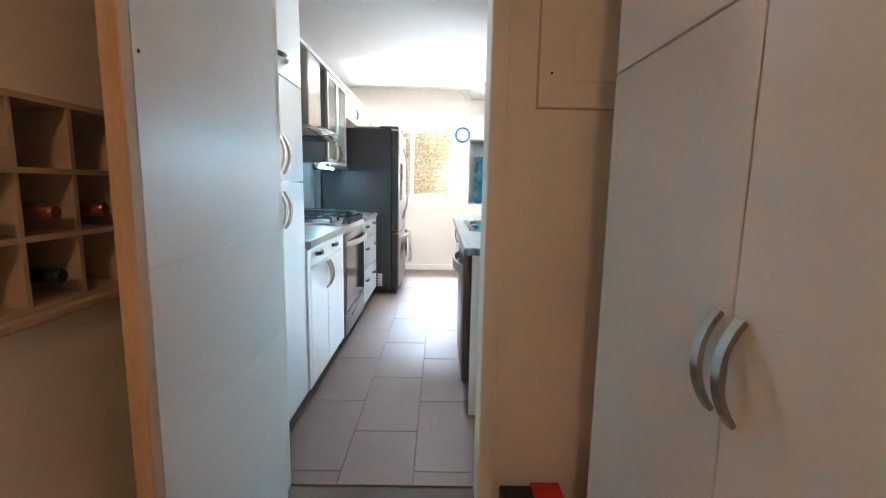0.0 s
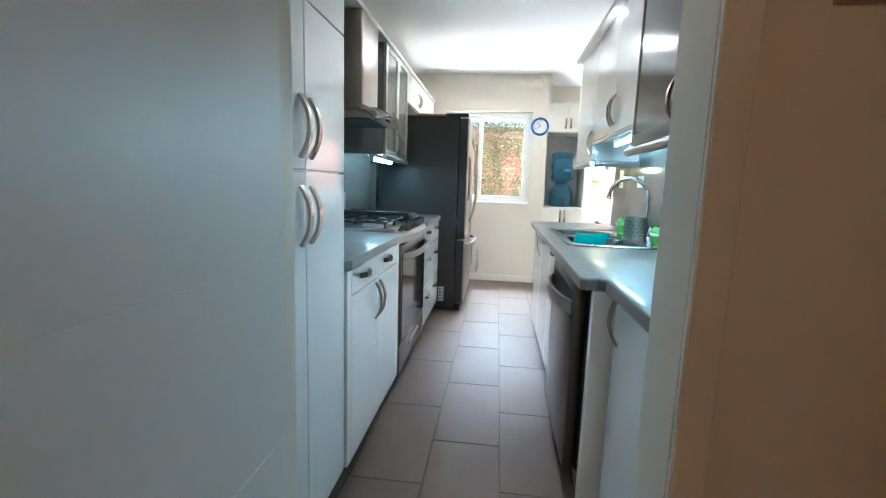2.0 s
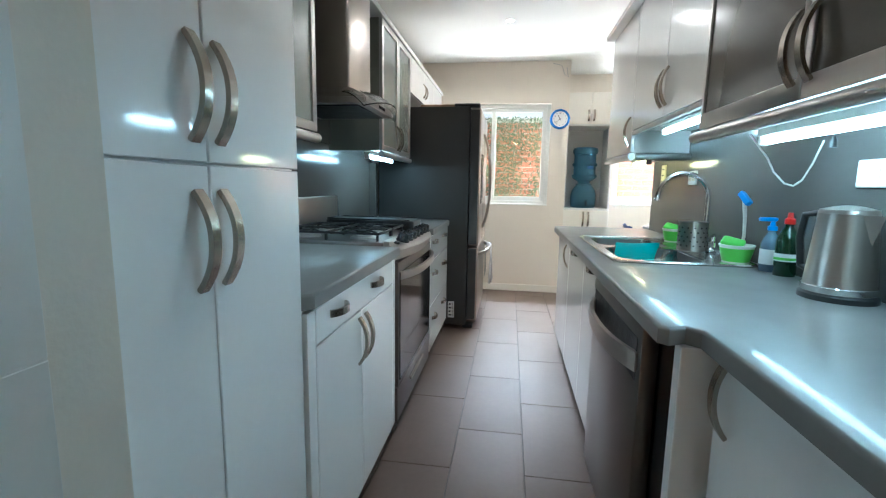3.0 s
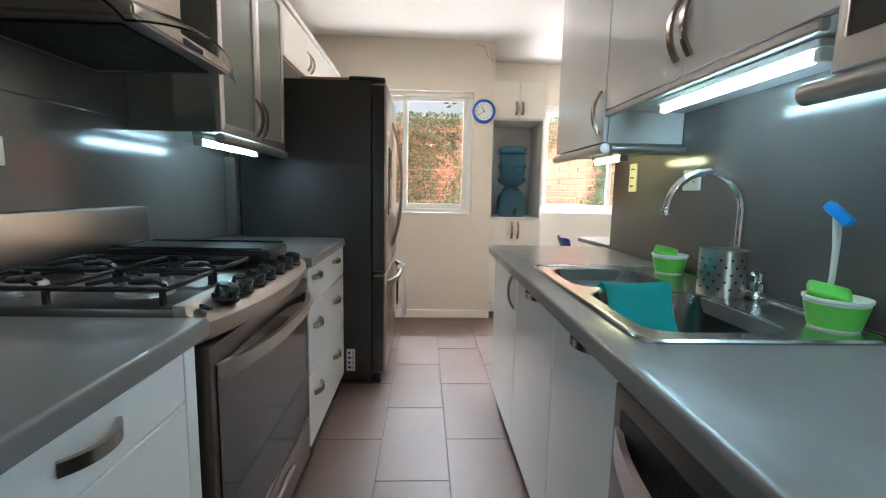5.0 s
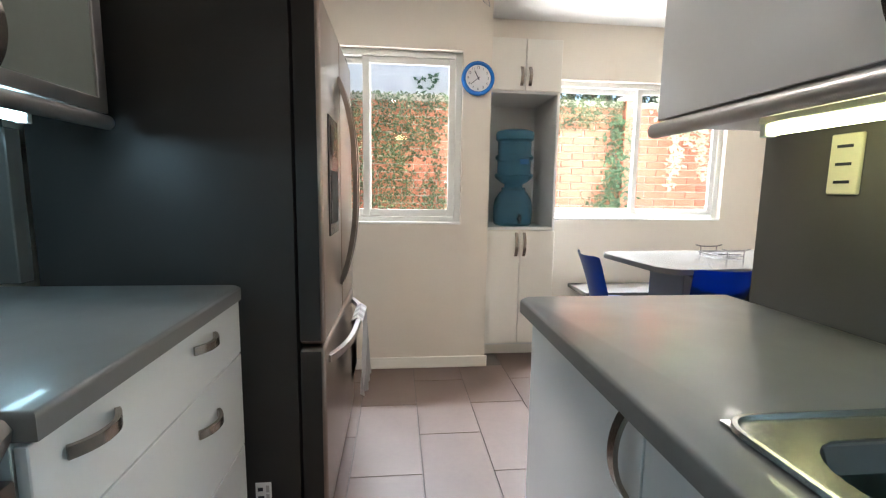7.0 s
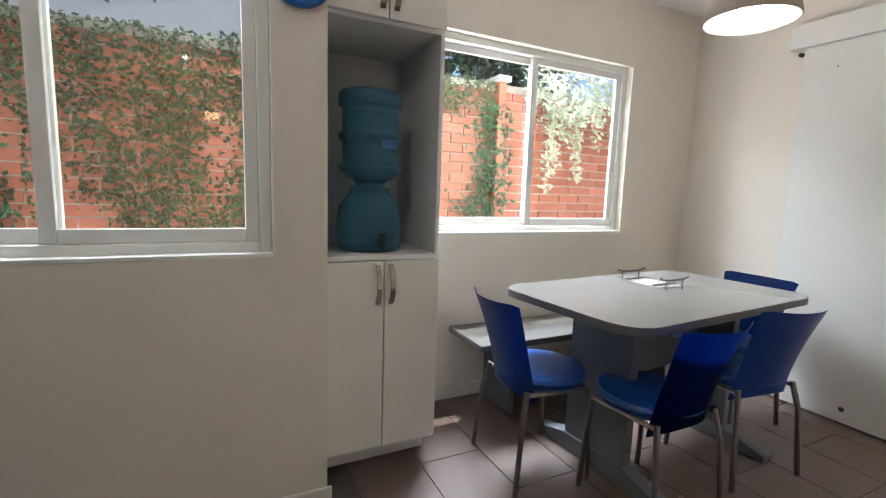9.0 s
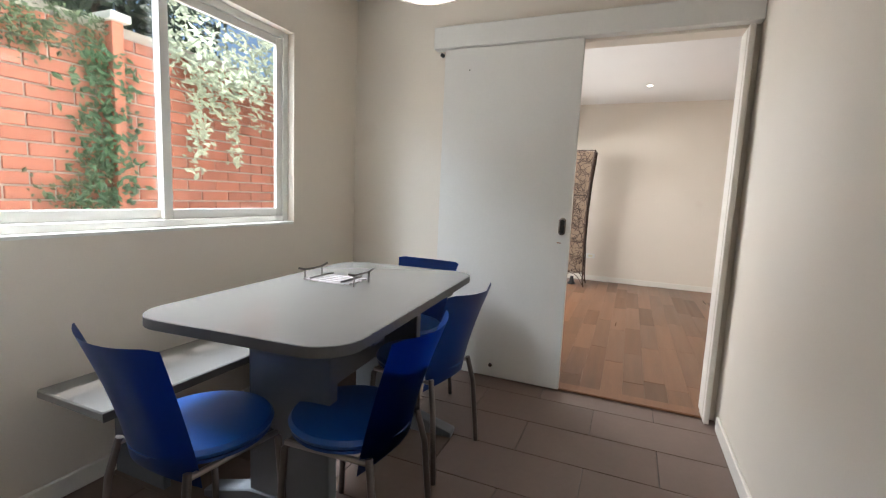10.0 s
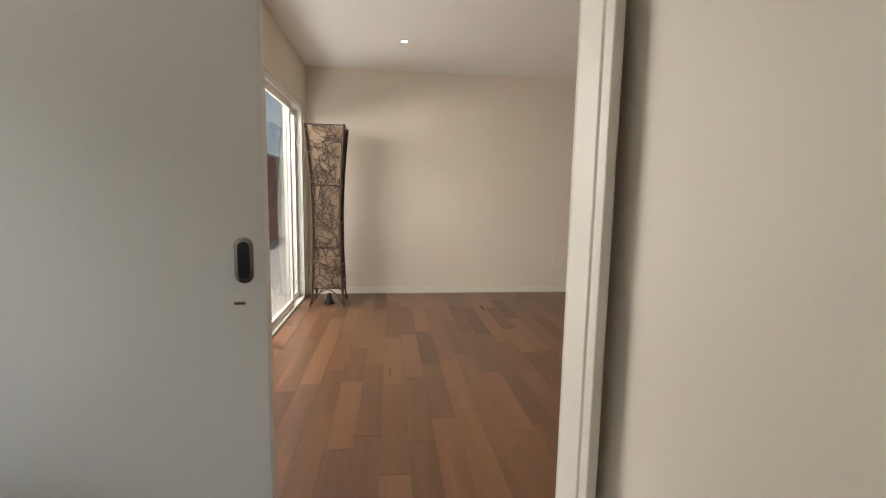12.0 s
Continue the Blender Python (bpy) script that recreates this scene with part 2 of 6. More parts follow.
SHADE = mat("brushed metal lamp shade", (0.42, 0.36, 0.3), 0.35, 0.8, var=0.06, scale=9, bump=0.01)
FLANGE = mat("white lamp lining", (0.85, 0.83, 0.8), 0.5, var=0.02, bump=0)
BOX = mat("brown cardboard", (0.33, 0.21, 0.12), 0.85, var=0.12, scale=9, bump=0.1)


# ---- builders ----
ORIGIN = {}


def box(bm, x0, x1, y0, y1, z0, z1, bevel=0.0, seg=1):
    vs = bmesh.ops.create_cube(bm, size=1)["verts"]
    for v in vs:
        v.co = Vector(((x0 + x1) / 2 + v.co.x * (x1 - x0), (y0 + y1) / 2 + v.co.y * (y1 - y0), (z0 + z1) / 2 + v.co.z * (z1 - z0)))
    if bevel:
        es = list({e for v in vs for e in v.link_edges})
        bmesh.ops.bevel(bm, geom=es, offset=bevel, segments=seg, affect="EDGES", profile=0.5)
    return bm


def boxes(*rows, bevel=0.0, seg=1):
    bm = bmesh.new()
    for r in rows:
        box(bm, *r, bevel=bevel, seg=seg)
    return bm


def lathe(profile, n=24, m=None, ends="closed"):
    """A turned shape from (radius, height) pairs. ends: closed by discs, open, or a ring."""
    bm = bmesh.new()
    rings = []
    for r, z in profile:
        rings.append([bm.verts.new((r * math.cos(2 * math.pi * k / n), r * math.sin(2 * math.pi * k / n), z)) for k in range(n)])
    for a, b in zip(rings, rings[1:]):
        for k in range(n):
            bm.faces.new((a[k], a[(k + 1) % n], b[(k + 1) % n], b[k]))
    if ends == "closed" and profile[0][0] > 1e-5:
        bm.faces.new(rings[0][::-1])
    if ends == "closed" and profile[-1][0] > 1e-5:
        bm.faces.new(rings[-1])
    if ends == "ring":
        for k in range(n):
            bm.faces.new((rings[-1][k], rings[-1][(k + 1) % n], rings[0][(k + 1) % n], rings[0][k]))
    bmesh.ops.remove_doubles(bm, verts=bm.verts, dist=1e-5)
    if m is not None:
        bm.transform(m)
    return bm


def sweep(points, r, n=8, flat=None, cap=True):
    """A tube along points, or a bar of the section flat=(w, h)."""
    bm = bmesh.new()
    pts = [Vector(p) for p in points]
    rings = []
    side = None
    for i, p in enumerate(pts):
        d = (pts[min(i + 1, len(pts) - 1)] - pts[max(i - 1, 0)]).normalized()
        if side is None:
            side = d.orthogonal().normalized() if not flat else (Vector(flat[2]) - d * Vector(flat[2]).dot(d)).normalized()
        side = (side - d * side.dot(d)).normalized()
        up = d.cross(side)
        ring = []
        if flat:
            for a, b in ((-1, -1), (1, -1), (1, 1), (-1, 1)):
                ring.append(bm.verts.new(p + side * a * flat[0] / 2 + up * b * flat[1] / 2))
        else:
            rr = r[i] if isinstance(r, (list, tuple)) else r
            for k in range(n):
                a = 2 * math.pi * k / n
                ring.append(bm.verts.new(p + side * math.cos(a) * rr + up * math.sin(a) * rr))
        rings.append(ring)
    k = len(rings[0])
    for a, b in zip(rings, rings[1:]):
        for j in range(k):
            bm.faces.new((a[j], a[(j + 1) % k], b[(j + 1) % k], b[j]))
    if cap:
        bm.faces.new(rings[0][::-1])
        bm.faces.new(rings[-1])
    return bm


def merge(bm, other):
    """Adds the shape other to bm."""
    me = bpy.data.meshes.new("merge")
    other.to_mesh(me)
    other.free()
    bm.from_mesh(me)
    bpy.data.meshes.remove(me)
    return bm


def prism(outline, z0, z1, bevel=0.0):
    """An upright slab with the outline given in x and y."""
    bm = bmesh.new()
    lo = [bm.verts.new((x, y, z0)) for x, y in outline]
    hi = [bm.verts.new((x, y, z1)) for x, y in outline]
    n = len(lo)
    bm.faces.new(lo[::-1])
    top = bm.faces.new(hi)
    for k in range(n):
        bm.faces.new((lo[k], lo[(k + 1) % n], hi[(k + 1) % n], hi[k]))
    bmesh.ops.recalc_face_normals(bm, faces=bm.faces)
    if bevel:
        bmesh.ops.bevel(bm, geom=list(top.edges), offset=bevel, segments=3, affect="EDGES", profile=0.5)
    return bm


def rounded(x0, x1, y0, y1, r, n=6):
    out = []
    for cx, cy, a0 in ((x1 - r, y1 - r, 0), (x0 + r, y1 - r, 90), (x0 + r, y0 + r, 180), (x1 - r, y0 + r, 270)):
        for k in range(n + 1):
            a = radians(a0 + 90 * k / n)
            out.append((cx + r * math.cos(a), cy + r * math.sin(a)))
    return out


def finish(bm, name, material, smooth=None):
    bmesh.ops.recalc_face_normals(bm, faces=bm.faces)
    me = bpy.data.meshes.new(name)
    bm.to_mesh(me)
    bm.free()
    me.materials.append(material)
    if smooth:
        me.polygons.foreach_set("use_smooth", [True] * len(me.polygons))
        me.set_sharp_from_angle(angle=radians(smooth))
    return me


def thing(name, base, label, category, group="", kind=""):
    """An Empty at the base of a thing; its parts are given in world coordinates."""
    ob = new(name)
    ob.empty_display_size = 0.1
    ob.location = base
    ORIGIN[ob] = Vector(base)
    return tagged(ob, label, category, group, kind)


def part(name, bm, material, parent, label="", smooth=40):
    top = parent.parent if parent.parent else parent
    top = top.parent if top.parent else top
    bm.transform(Matrix.Translation(-ORIGIN.get(top, Vector())))
    ob = new(name, finish(bm, name, material, smooth))
    ob.parent = parent
    if label:
        tagged(ob, label)
    return ob


def shared(name, me, parent, m, label=""):
    """A part that shares its mesh; m is its place in the world."""
    top = parent.parent if parent.parent else parent
    top = top.parent if top.parent else top
    ob = new(name, me)
    ob.parent = parent
    ob.matrix_basis = Matrix.Translation(-ORIGIN.get(top, Vector())) @ m
    if label:
        tagged(ob, label)
    return ob


def solid(name, bm, material, label="", category="", kind="", group="", smooth=None):
    ob = new(name, finish(bm, name, material, smooth))
    ORIGIN[ob] = Vector()
    return tagged(ob, label, category, group, kind)


def text_mesh(s, size, depth=0.0006):
    c = bpy.data.curves.new("text", "FONT")
    c.body, c.size, c.extrude, c.align_x, c.align_y = s, size, depth, "CENTER", "CENTER"
    ob = new("text", c)
    me = bpy.data.meshes.new_from_object(ob.evaluated_get(bpy.context.evaluated_depsgraph_get()))
    bpy.data.objects.remove(ob)
    return me


# arched bar handle, upright, standing out along +x
def handle_mesh(length, out, name):
    pts = []
    for k in range(13):
        u = -1 + 2 * k / 12
        pts.append((out * (1 - abs(u) ** 2.2) + 0.002, 0, u * length / 2))
    bm = sweep(pts, 0, flat=(0.02, 0.009, (0, 1, 0)))
    return finish(bm, name, NICKEL, 30)


HANDLE = handle_mesh(0.16, 0.027, "handle")
HANDLES = handle_mesh(0.115, 0.024, "small_handle")
FACES = {"x+": 0, "x-": 180, "y-": -90, "y+": 90}


def add_handle(parent, face, u, z, plane, flat=False, small=False):
    turn = pose(0, 0, 0, 0, 0, FACES[face])
    place = Matrix.Translation((plane, u, z) if face[0] == "x" else (u, plane, z))
    if flat:
        turn = turn @ pose(0, 0, 0, 90, 0, 0)
    shared("handle", HANDLES if small else HANDLE, parent, place @ turn, "satin nickel arched handle")


def front(face, plane, u0, u1, z0, z1, t, bevel=0.002):
    """A slab of thickness t on the given front plane."""
    s = 1 if face[1] == "+" else -1
    a, b = sorted((plane, plane + s * t))
    if face[0] == "x":
        return boxes((a, b, u0, u1, z0, z1), bevel=bevel)
    return boxes((u0, u1, a, b, z0, z1), bevel=bevel)


def ring_frame(x0, x1, y0, y1, z0, z1, sides, low, high):
    """An upright door frame in one piece, lying in the plane of y and z."""
    bm = bmesh.new()
    loops = []
    for x in (x0, x1):
        loops.append([bm.verts.new((x, y, z)) for y, z in ((y0, z0), (y1, z0), (y1, z1), (y0, z1))])
        loops.append([bm.verts.new((x, y, z)) for y, z in ((y0 + sides, z0 + low), (y1 - sides, z0 + low), (y1 - sides, z1 - high), (y0 + sides, z1 - high))])
    oa, ia, ob, ib = loops
    for p, q in ((oa, ia), (ia, ib), (ib, ob), (ob, oa)):
        for k in range(4):
            bm.faces.new((p[k], p[(k + 1) % 4], q[(k + 1) % 4], q[k]))
    bmesh.ops.recalc_face_normals(bm, faces=bm.faces[:])
    bmesh.ops.bevel(bm, geom=list(bm.edges), offset=0.0015, segments=1, affect="EDGES")
    return bm


def cabinet(name, label, category, body, face, fronts, group="", glass=False, body_mat=None, open_body=None):
    """A unit: body box, and fronts of (kind, u0, u1, z0, z1, handle) on its front face."""
    x0, x1, y0, y1, z0, z1 = body
    root = thing(name, ((x0 + x1) / 2, (y0 + y1) / 2, z0), label, category, group)
    for nm, b in open_body or [("body", body)]:
        part(nm, boxes(b, bevel=0.0015), body_mat or GLOSS, root)
    plane = {"x+": x1, "x-": x0, "y-": y0, "y+": y1}[face] + (0.0015 if face[1] == "+" else -0.0015)
    s = 1 if face[1] == "+" else -1
    for kind, u0, u1, za, zb, hd in fronts:
        g = 0.002
        u0, u1, za, zb = u0 + g, u1 - g, za + g, zb - g
        if kind == "glass":
            w = 0.035
            a, b = sorted((plane, plane + s * 0.02))
            d = part("glass_door", ring_frame(a, b, u0, u1, za, zb, w, w, w), ALU, root, "aluminium framed frosted glass door")
            a, b = sorted((plane + s * 0.006, plane + s * 0.013))
            part("pane", boxes((a, b, u0 + w, u1 - w, za + w, zb - w)), FROST, d)
        else:
            d = part("drawer" if kind == "drawer" else "door", front(face, plane, u0, u1, za, zb, 0.018), GLOSS, root)
        if hd:
            for hu, hz, style in hd if isinstance(hd, list) else [hd]:
                add_handle(d, face, hu, hz, plane + s * (0.018 if kind != "glass" else 0.02), flat="h" in style, small="s" in style)
    return root

# ---- structure ----
CH, CH2 = 2.47, 2.56
S = "structure"
floor = solid("floor", boxes((-0.97, 3.62, -1.7, 7.43, -0.1, -0.008)), GROUT, "grey tiled floor with dark grout joints", "floor", S)
floor_2 = solid("floor_2", boxes((3.62, 7.93, 1.25, 6.55, -0.1, -0.002)), PLANKD, "red-brown hardwood plank floor", "floor", S)
solid("ceiling", boxes((-0.97, 3.74, -1.85, 7.43, CH, CH + 0.25)), CEIL, "smooth white painted ceiling", "ceiling", S)
solid("ceiling_2", boxes((3.74, 7.93, 1.25, 6.55, CH2, CH2 + 0.16)), CEIL, "smooth white ceiling of the wood-floored room", "ceiling", S)

H0, H1 = -0.1, CH
solid("wall_hall_west", boxes((-0.62, -0.25, -1.7, 0.82, 0, H1), (-0.62, -0.25, 1.72, 1.9, 0, H1),
                              (-0.62, -0.25, 0.82, 1.72, 0, 0.945), (-0.62, -0.25, 0.82, 1.72, 1.335, H1), (-0.97, -0.62, -1.7, 1.9, 0, H1)),
      WALL, "cream painted hall wall with a wine niche", "wall", S)
solid("wall_hall_south", boxes((-0.97, 1.6, -1.85, -1.7, 0, H1)), WALL, "cream painted hall end wall", "wall", S)
solid("wall_hall_east", boxes((1.45, 1.6, -1.7, 1.9, 0, H1)), WALL, "cream painted hall wall", "wall", S)
solid("wall_hall_north", boxes((-0.97, -0.1, 1.9, 2.05, 0, H1), (0.645, 1.6, 1.9, 2.05, 0, H1), (-0.1, 0.645, 1.9, 2.05, 2.09, H1)),
      WALL, "cream painted wall with the kitchen doorway", "wall", S)
solid("wall_west", boxes((-0.97, -0.82, 2.05, 6.81, 0, H1)), WALL, "cream painted kitchen wall", "wall", S)
W1 = (-0.35, 0.705, 0.965, 2.04)
solid("wall_north", boxes((-0.82, W1[0], 6.66, 6.81, 0, H1), (W1[1], 0.885, 6.66, 6.81, 0, H1), (W1[0], W1[1], 6.66, 6.81, 0, W1[2]),
                          (W1[0], W1[1], 6.66, 6.81, W1[3], H1), (0.735, 0.885, 6.81, 7.28, 0, H1)),
      WALL, "cream painted wall with the kitchen window", "wall", S)
W2 = (1.5, 2.99, 0.965, 2.05)
solid("wall_north_2", boxes((0.735, W2[0], 7.28, 7.43, 0, H1), (W2[1], 3.62, 7.28, 7.43, 0, H1), (W2[0], W2[1], 7.28, 7.43, 0, W2[2]),
                            (W2[0], W2[1], 7.28, 7.43, W2[3], H1)), WALL, "cream painted wall with the dining window", "wall", S)
solid("wall_east", boxes((3.62, 3.74, 5.85, 7.43, 0, CH2), (3.62, 3.74, 1.25, 4.935, 0, CH2), (3.62, 3.74, 4.935, 5.85, 2.07, CH2)),
      WALL, "cream painted wall with a wide doorway", "wall", S)
solid("wall_south", boxes((1.42, 3.62, 4.75, 4.9, 0, H1)), WALL, "cream painted dining wall", "wall", S)
solid("wall_kitchen_east", boxes((1.27, 1.42, 2.05, 4.9, 0, H1)), WALL, "cream painted kitchen wall", "wall", S)
solid("wall_room_far", boxes((7.78, 7.93, 1.25, 6.55, 0, CH2)), WALL, "plain beige wall of the wood-floored room", "wall", S)
solid("wall_room_north", boxes((3.74, 4.3, 6.4, 6.55, 0, CH2), (7.62, 7.78, 6.4, 6.55, 0, CH2), (4.3, 7.62, 6.4, 6.55, 2.1, CH2)),
      WALL, "beige wall with a glazed patio opening", "wall", S)
solid("wall_room_south", boxes((3.74, 7.78, 1.25, 1.4, 0, CH2)), WALL, "plain beige wall", "wall", S)

solid("baseboard", boxes((-0.82, 0.9, 6.645, 6.66, 0, 0.075), bevel=0.003), TRIM, "cream painted baseboard", "baseboard", S)
solid("baseboard", boxes((1.385, 3.6, 7.265, 7.28, 0, 0.075), bevel=0.003), TRIM, "cream painted baseboard", "baseboard", S)
solid("baseboard", boxes((1.42, 3.5, 4.9, 4.915, 0, 0.075), bevel=0.003), TRIM, "cream painted baseboard", "baseboard", S)
solid("baseboard", boxes((7.765, 7.78, 1.4, 6.4, 0, 0.085), bevel=0.003), TRIM, "white baseboard on the beige wall", "baseboard", S)
solid("baseboard", boxes((3.74, 3.755, 1.4, 4.9, 0, 0.085), bevel=0.003), TRIM, "white baseboard", "baseboard", S)

# casing of the kitchen doorway
solid("trim", boxes((0.645, 0.7, 1.884, 1.9, 0, 2.14), (-0.155, -0.1, 1.884, 1.9, 0, 2.14), (-0.1, 0.645, 1.884, 1.9, 2.09, 2.14),
                    (-0.1, -0.078, 1.9, 2.05, 0, 2.09), bevel=0.003), WALL, "cream painted door casing", "door casing", S)
# stepped frame of the doorway to the wood-floored room
solid("trim_2", boxes((3.55, 3.597, 4.936, 4.962, 0, 2.07), (3.597, 3.609, 4.936, 4.95, 0, 2.07), (3.609, 3.74, 4.936, 4.962, 0, 2.07), (3.74, 3.752, 4.87, 4.962, 0, 2.14), bevel=0.003),
      TRIM, "white painted door lining with one groove", "door frame", S)
solid("threshold", boxes((3.6, 3.7, 4.965, 5.85, 0.0005, 0.016), bevel=0.005), PLANK, "worn wooden threshold strip", "threshold", S)
rail = thing("sliding_rail", (3.6, 5.8, 2.08), "white painted box over the sliding door rail", "door rail", kind=S)
part("cover", boxes((3.555, 3.6199, 4.902, 6.66, 2.085, 2.215), bevel=0.003), DOORW, rail)


def window_unit(name, x0, x1, y, z0, z1, mull, label, sill):
    """A sliding window of two sashes in a white frame, set in a wall whose inner face is at y."""
    root = thing(name, ((x0 + x1) / 2, y + 0.08, z0), label, "window", kind=S)
    a, b = y + 0.045, y + 0.115
    part("window_frame", boxes((x0, x0 + 0.04, a, b, z0, z1), (x1 - 0.04, x1, a, b, z0, z1), (x0 + 0.04, x1 - 0.04, a, b, z0, z0 + 0.045),
                               (x0 + 0.04, x1 - 0.04, a, b, z1 - 0.04, z1), bevel=0.003), WHITEP, root)
    part("window_sill", boxes((x0, x1, y - 0.002, a, z0 - 0.004, z0 + 0.012), bevel=0.003), WHITEP, root)
    for s0, s1, dy in ((x0 + 0.04, mull + 0.025, 0.02), (mull - 0.025, x1 - 0.04, -0.012)):
        c = y + 0.08 + dy
        w = 0.042
        sash = part("sash", boxes((s0, s0 + w, c - 0.012, c + 0.012, z0 + 0.045, z1 - 0.04), (s1 - w, s1, c - 0.012, c + 0.012, z0 + 0.045, z1 - 0.04),
                                  (s0 + w, s1 - w, c - 0.012, c + 0.012, z0 + 0.045, z0 + 0.09), (s0 + w, s1 - w, c - 0.012, c + 0.012, z1 - 0.08, z1 - 0.04), bevel=0.002),
                    WHITEP, root)
        p = part("pane", boxes((s0 + w, s1 - w, c - 0.003, c + 0.003, z0 + 0.09, z1 - 0.08)), CLEAR, sash)
        p.visible_shadow = False
    return root


window_unit("window_1", *W1[:2], 6.66, *W1[2:], 0.105, "white framed sliding window over the kitchen wall", True)
window_unit("window_2", *W2[:2], 7.28, *W2[2:], 2.25, "white framed sliding window above the dining bench", True)

# patio glazing of the wood-floored room
pg = thing("window_3", (5.9, 6.47, 0), "white framed full-height sliding patio glazing", "patio door", kind=S)
part("window_frame", boxes((4.3, 4.36, 6.41, 6.53, 0, 2.1), (7.56, 7.62, 6.41, 6.53, 0, 2.1), (4.36, 7.56, 6.41, 6.53, 2.04, 2.1), (4.36, 7.56, 6.41, 6.53, 0, 0.03), bevel=0.004), WHITEP, pg)
for a, b, c in ((4.36, 6.0, 6.49), (5.94, 7.16, 6.455), (7.1, 7.56, 6.49)):
    sh = part("sash", boxes((a, a + 0.06, c - 0.016, c + 0.016, 0.03, 2.04), (b - 0.06, b, c - 0.016, c + 0.016, 0.03, 2.04),
                            (a + 0.06, b - 0.06, c - 0.016, c + 0.016, 0.03, 0.1), (a + 0.06, b - 0.06, c - 0.016, c + 0.016, 1.98, 2.04), bevel=0.003), WHITEP, pg)
    p = part("pane", boxes((a + 0.06, b - 0.06, c - 0.003, c + 0.003, 0.1, 1.98)), CLEAR, sh)
    p.visible_shadow = False

# open kitchen door leaf with its bare wooden strike edge
dl = thing("door_1", (-0.07, 1.98, 0), "open white panel door with horizontal grooves and a bare wood edge", "door", kind=S)
zs = [0.008, 0.655, 1.02, 2.07]
rows = []
for a, b in zip(zs, zs[1:]):
    rows.append((-0.1, -0.062, 1.262, 1.965, a + 0.0004, b - 0.0004))
leaf = part("leaf", boxes(*rows, bevel=0.001), DOORW, dl)
part("core", boxes((-0.0995, -0.0625, 1.263, 1.964, 0.01, 2.068)), DOORW, dl)
part("strike_edge", boxes((-0.1, -0.062, 1.229, 1.2618, 0.008, 2.07), bevel=0.003), RAWWOOD, dl, "bare unpainted wooden door edge")
part("lock_hole", lathe([(0.004, 0), (0.004, 0.001)], 10, pose(-0.0622, 1.279, 1.42, 0, 90, 0)), RUBBER, dl)

# sliding door leaf
sd = thing("door_2", (3.595, 6.16, 0), "white sliding door leaf pushed half open, with scuff marks", "sliding door", kind=S)
part("leaf", boxes((3.58, 3.614, 5.742, 6.59, 0.012, 2.083), bevel=0.003), DOORW, sd)
cup = part("pull_cup", prism(rounded(-0.021, 0.021, -0.052, 0.052, 0.02), 0, 0.004, 0.0015), NICKEL, sd, "recessed oval metal pull")
cup.matrix_basis = Matrix.Translation(-ORIGIN[sd]) @ pose(3.5805, 5.79, 1.017, 90, 0, -90)
cup.data.transform(Matrix.Translation(ORIGIN[sd]))
inner = part("recess", prism(rounded(-0.013, 0.013, -0.042, 0.042, 0.012), 0.0042, 0.006), BLACK, cup)
inner.data.transform(Matrix.Translation(ORIGIN[sd]))
part("scuff_mark", boxes((3.5792, 3.5799, 5.79, 5.815, 0.915, 0.921)), CAPSULE, sd, "brown scuff mark")
part("screw_hole", lathe([(0.004, 0), (0.004, 0.001)], 8, pose(3.5795, 6.42, 1.95, 0, -90, 0)), RUBBER, sd)
part("floor_guide", lathe([(0.013, 0), (0.013, 0.004), (0.008, 0.006)], 16, pose(3.58, 6.18, 0.088, 0, -90, 0)), NICKEL, sd)
part("stop_bolt", lathe([(0.012, 0), (0.012, 0.02)], 12, pose(3.618, 6.62, 2.06, 0, -90, 0)), RUBBER, sd)

# ---- kitchen, west side ----
# pantry
PZ = (0.1, 1.192, 1.632, 2.2)
cabinet("pantry_cabinet", "tall gloss white pantry cupboard with paired doors beside the worktop", "cabinet", (-0.818, -0.2, 2.052, 2.648, 0.1, 2.2), "x+",
        [("door", 2.052, 2.338, PZ[0], PZ[1], (2.304, 1.07, "v")), ("door", 2.338, 2.648, PZ[0], PZ[1], (2.366, 1.07, "v")),
         ("door", 2.052, 2.338, PZ[1], PZ[2], (2.304, 1.305, "v")), ("door", 2.338, 2.648, PZ[1], PZ[2], (2.366, 1.305, "v")),
         ("door", 2.052, 2.648, PZ[2], PZ[3], (2.35, 1.7, "h"))])
solid("plinth", boxes((-0.8, -0.24, 2.052, 3.498, 0, 0.098)), COUNTER, "dark grey kick plinth under the cupboards", "plinth", S)
solid("plinth", boxes((-0.8, -0.24, 4.366, 5.13, 0, 0.098)), COUNTER, "dark grey kick plinth under the drawers", "plinth", S)
solid("plinth", boxes((0.72, 1.26, 3.375, 4.97, 0, 0.098)), COUNTER, "dark grey kick plinth under the sink units", "plinth", S)
solid("plinth", boxes((0.77, 1.26, 2.052, 2.59, 0, 0.098)), COUNTER, "dark grey kick plinth", "plinth", S)

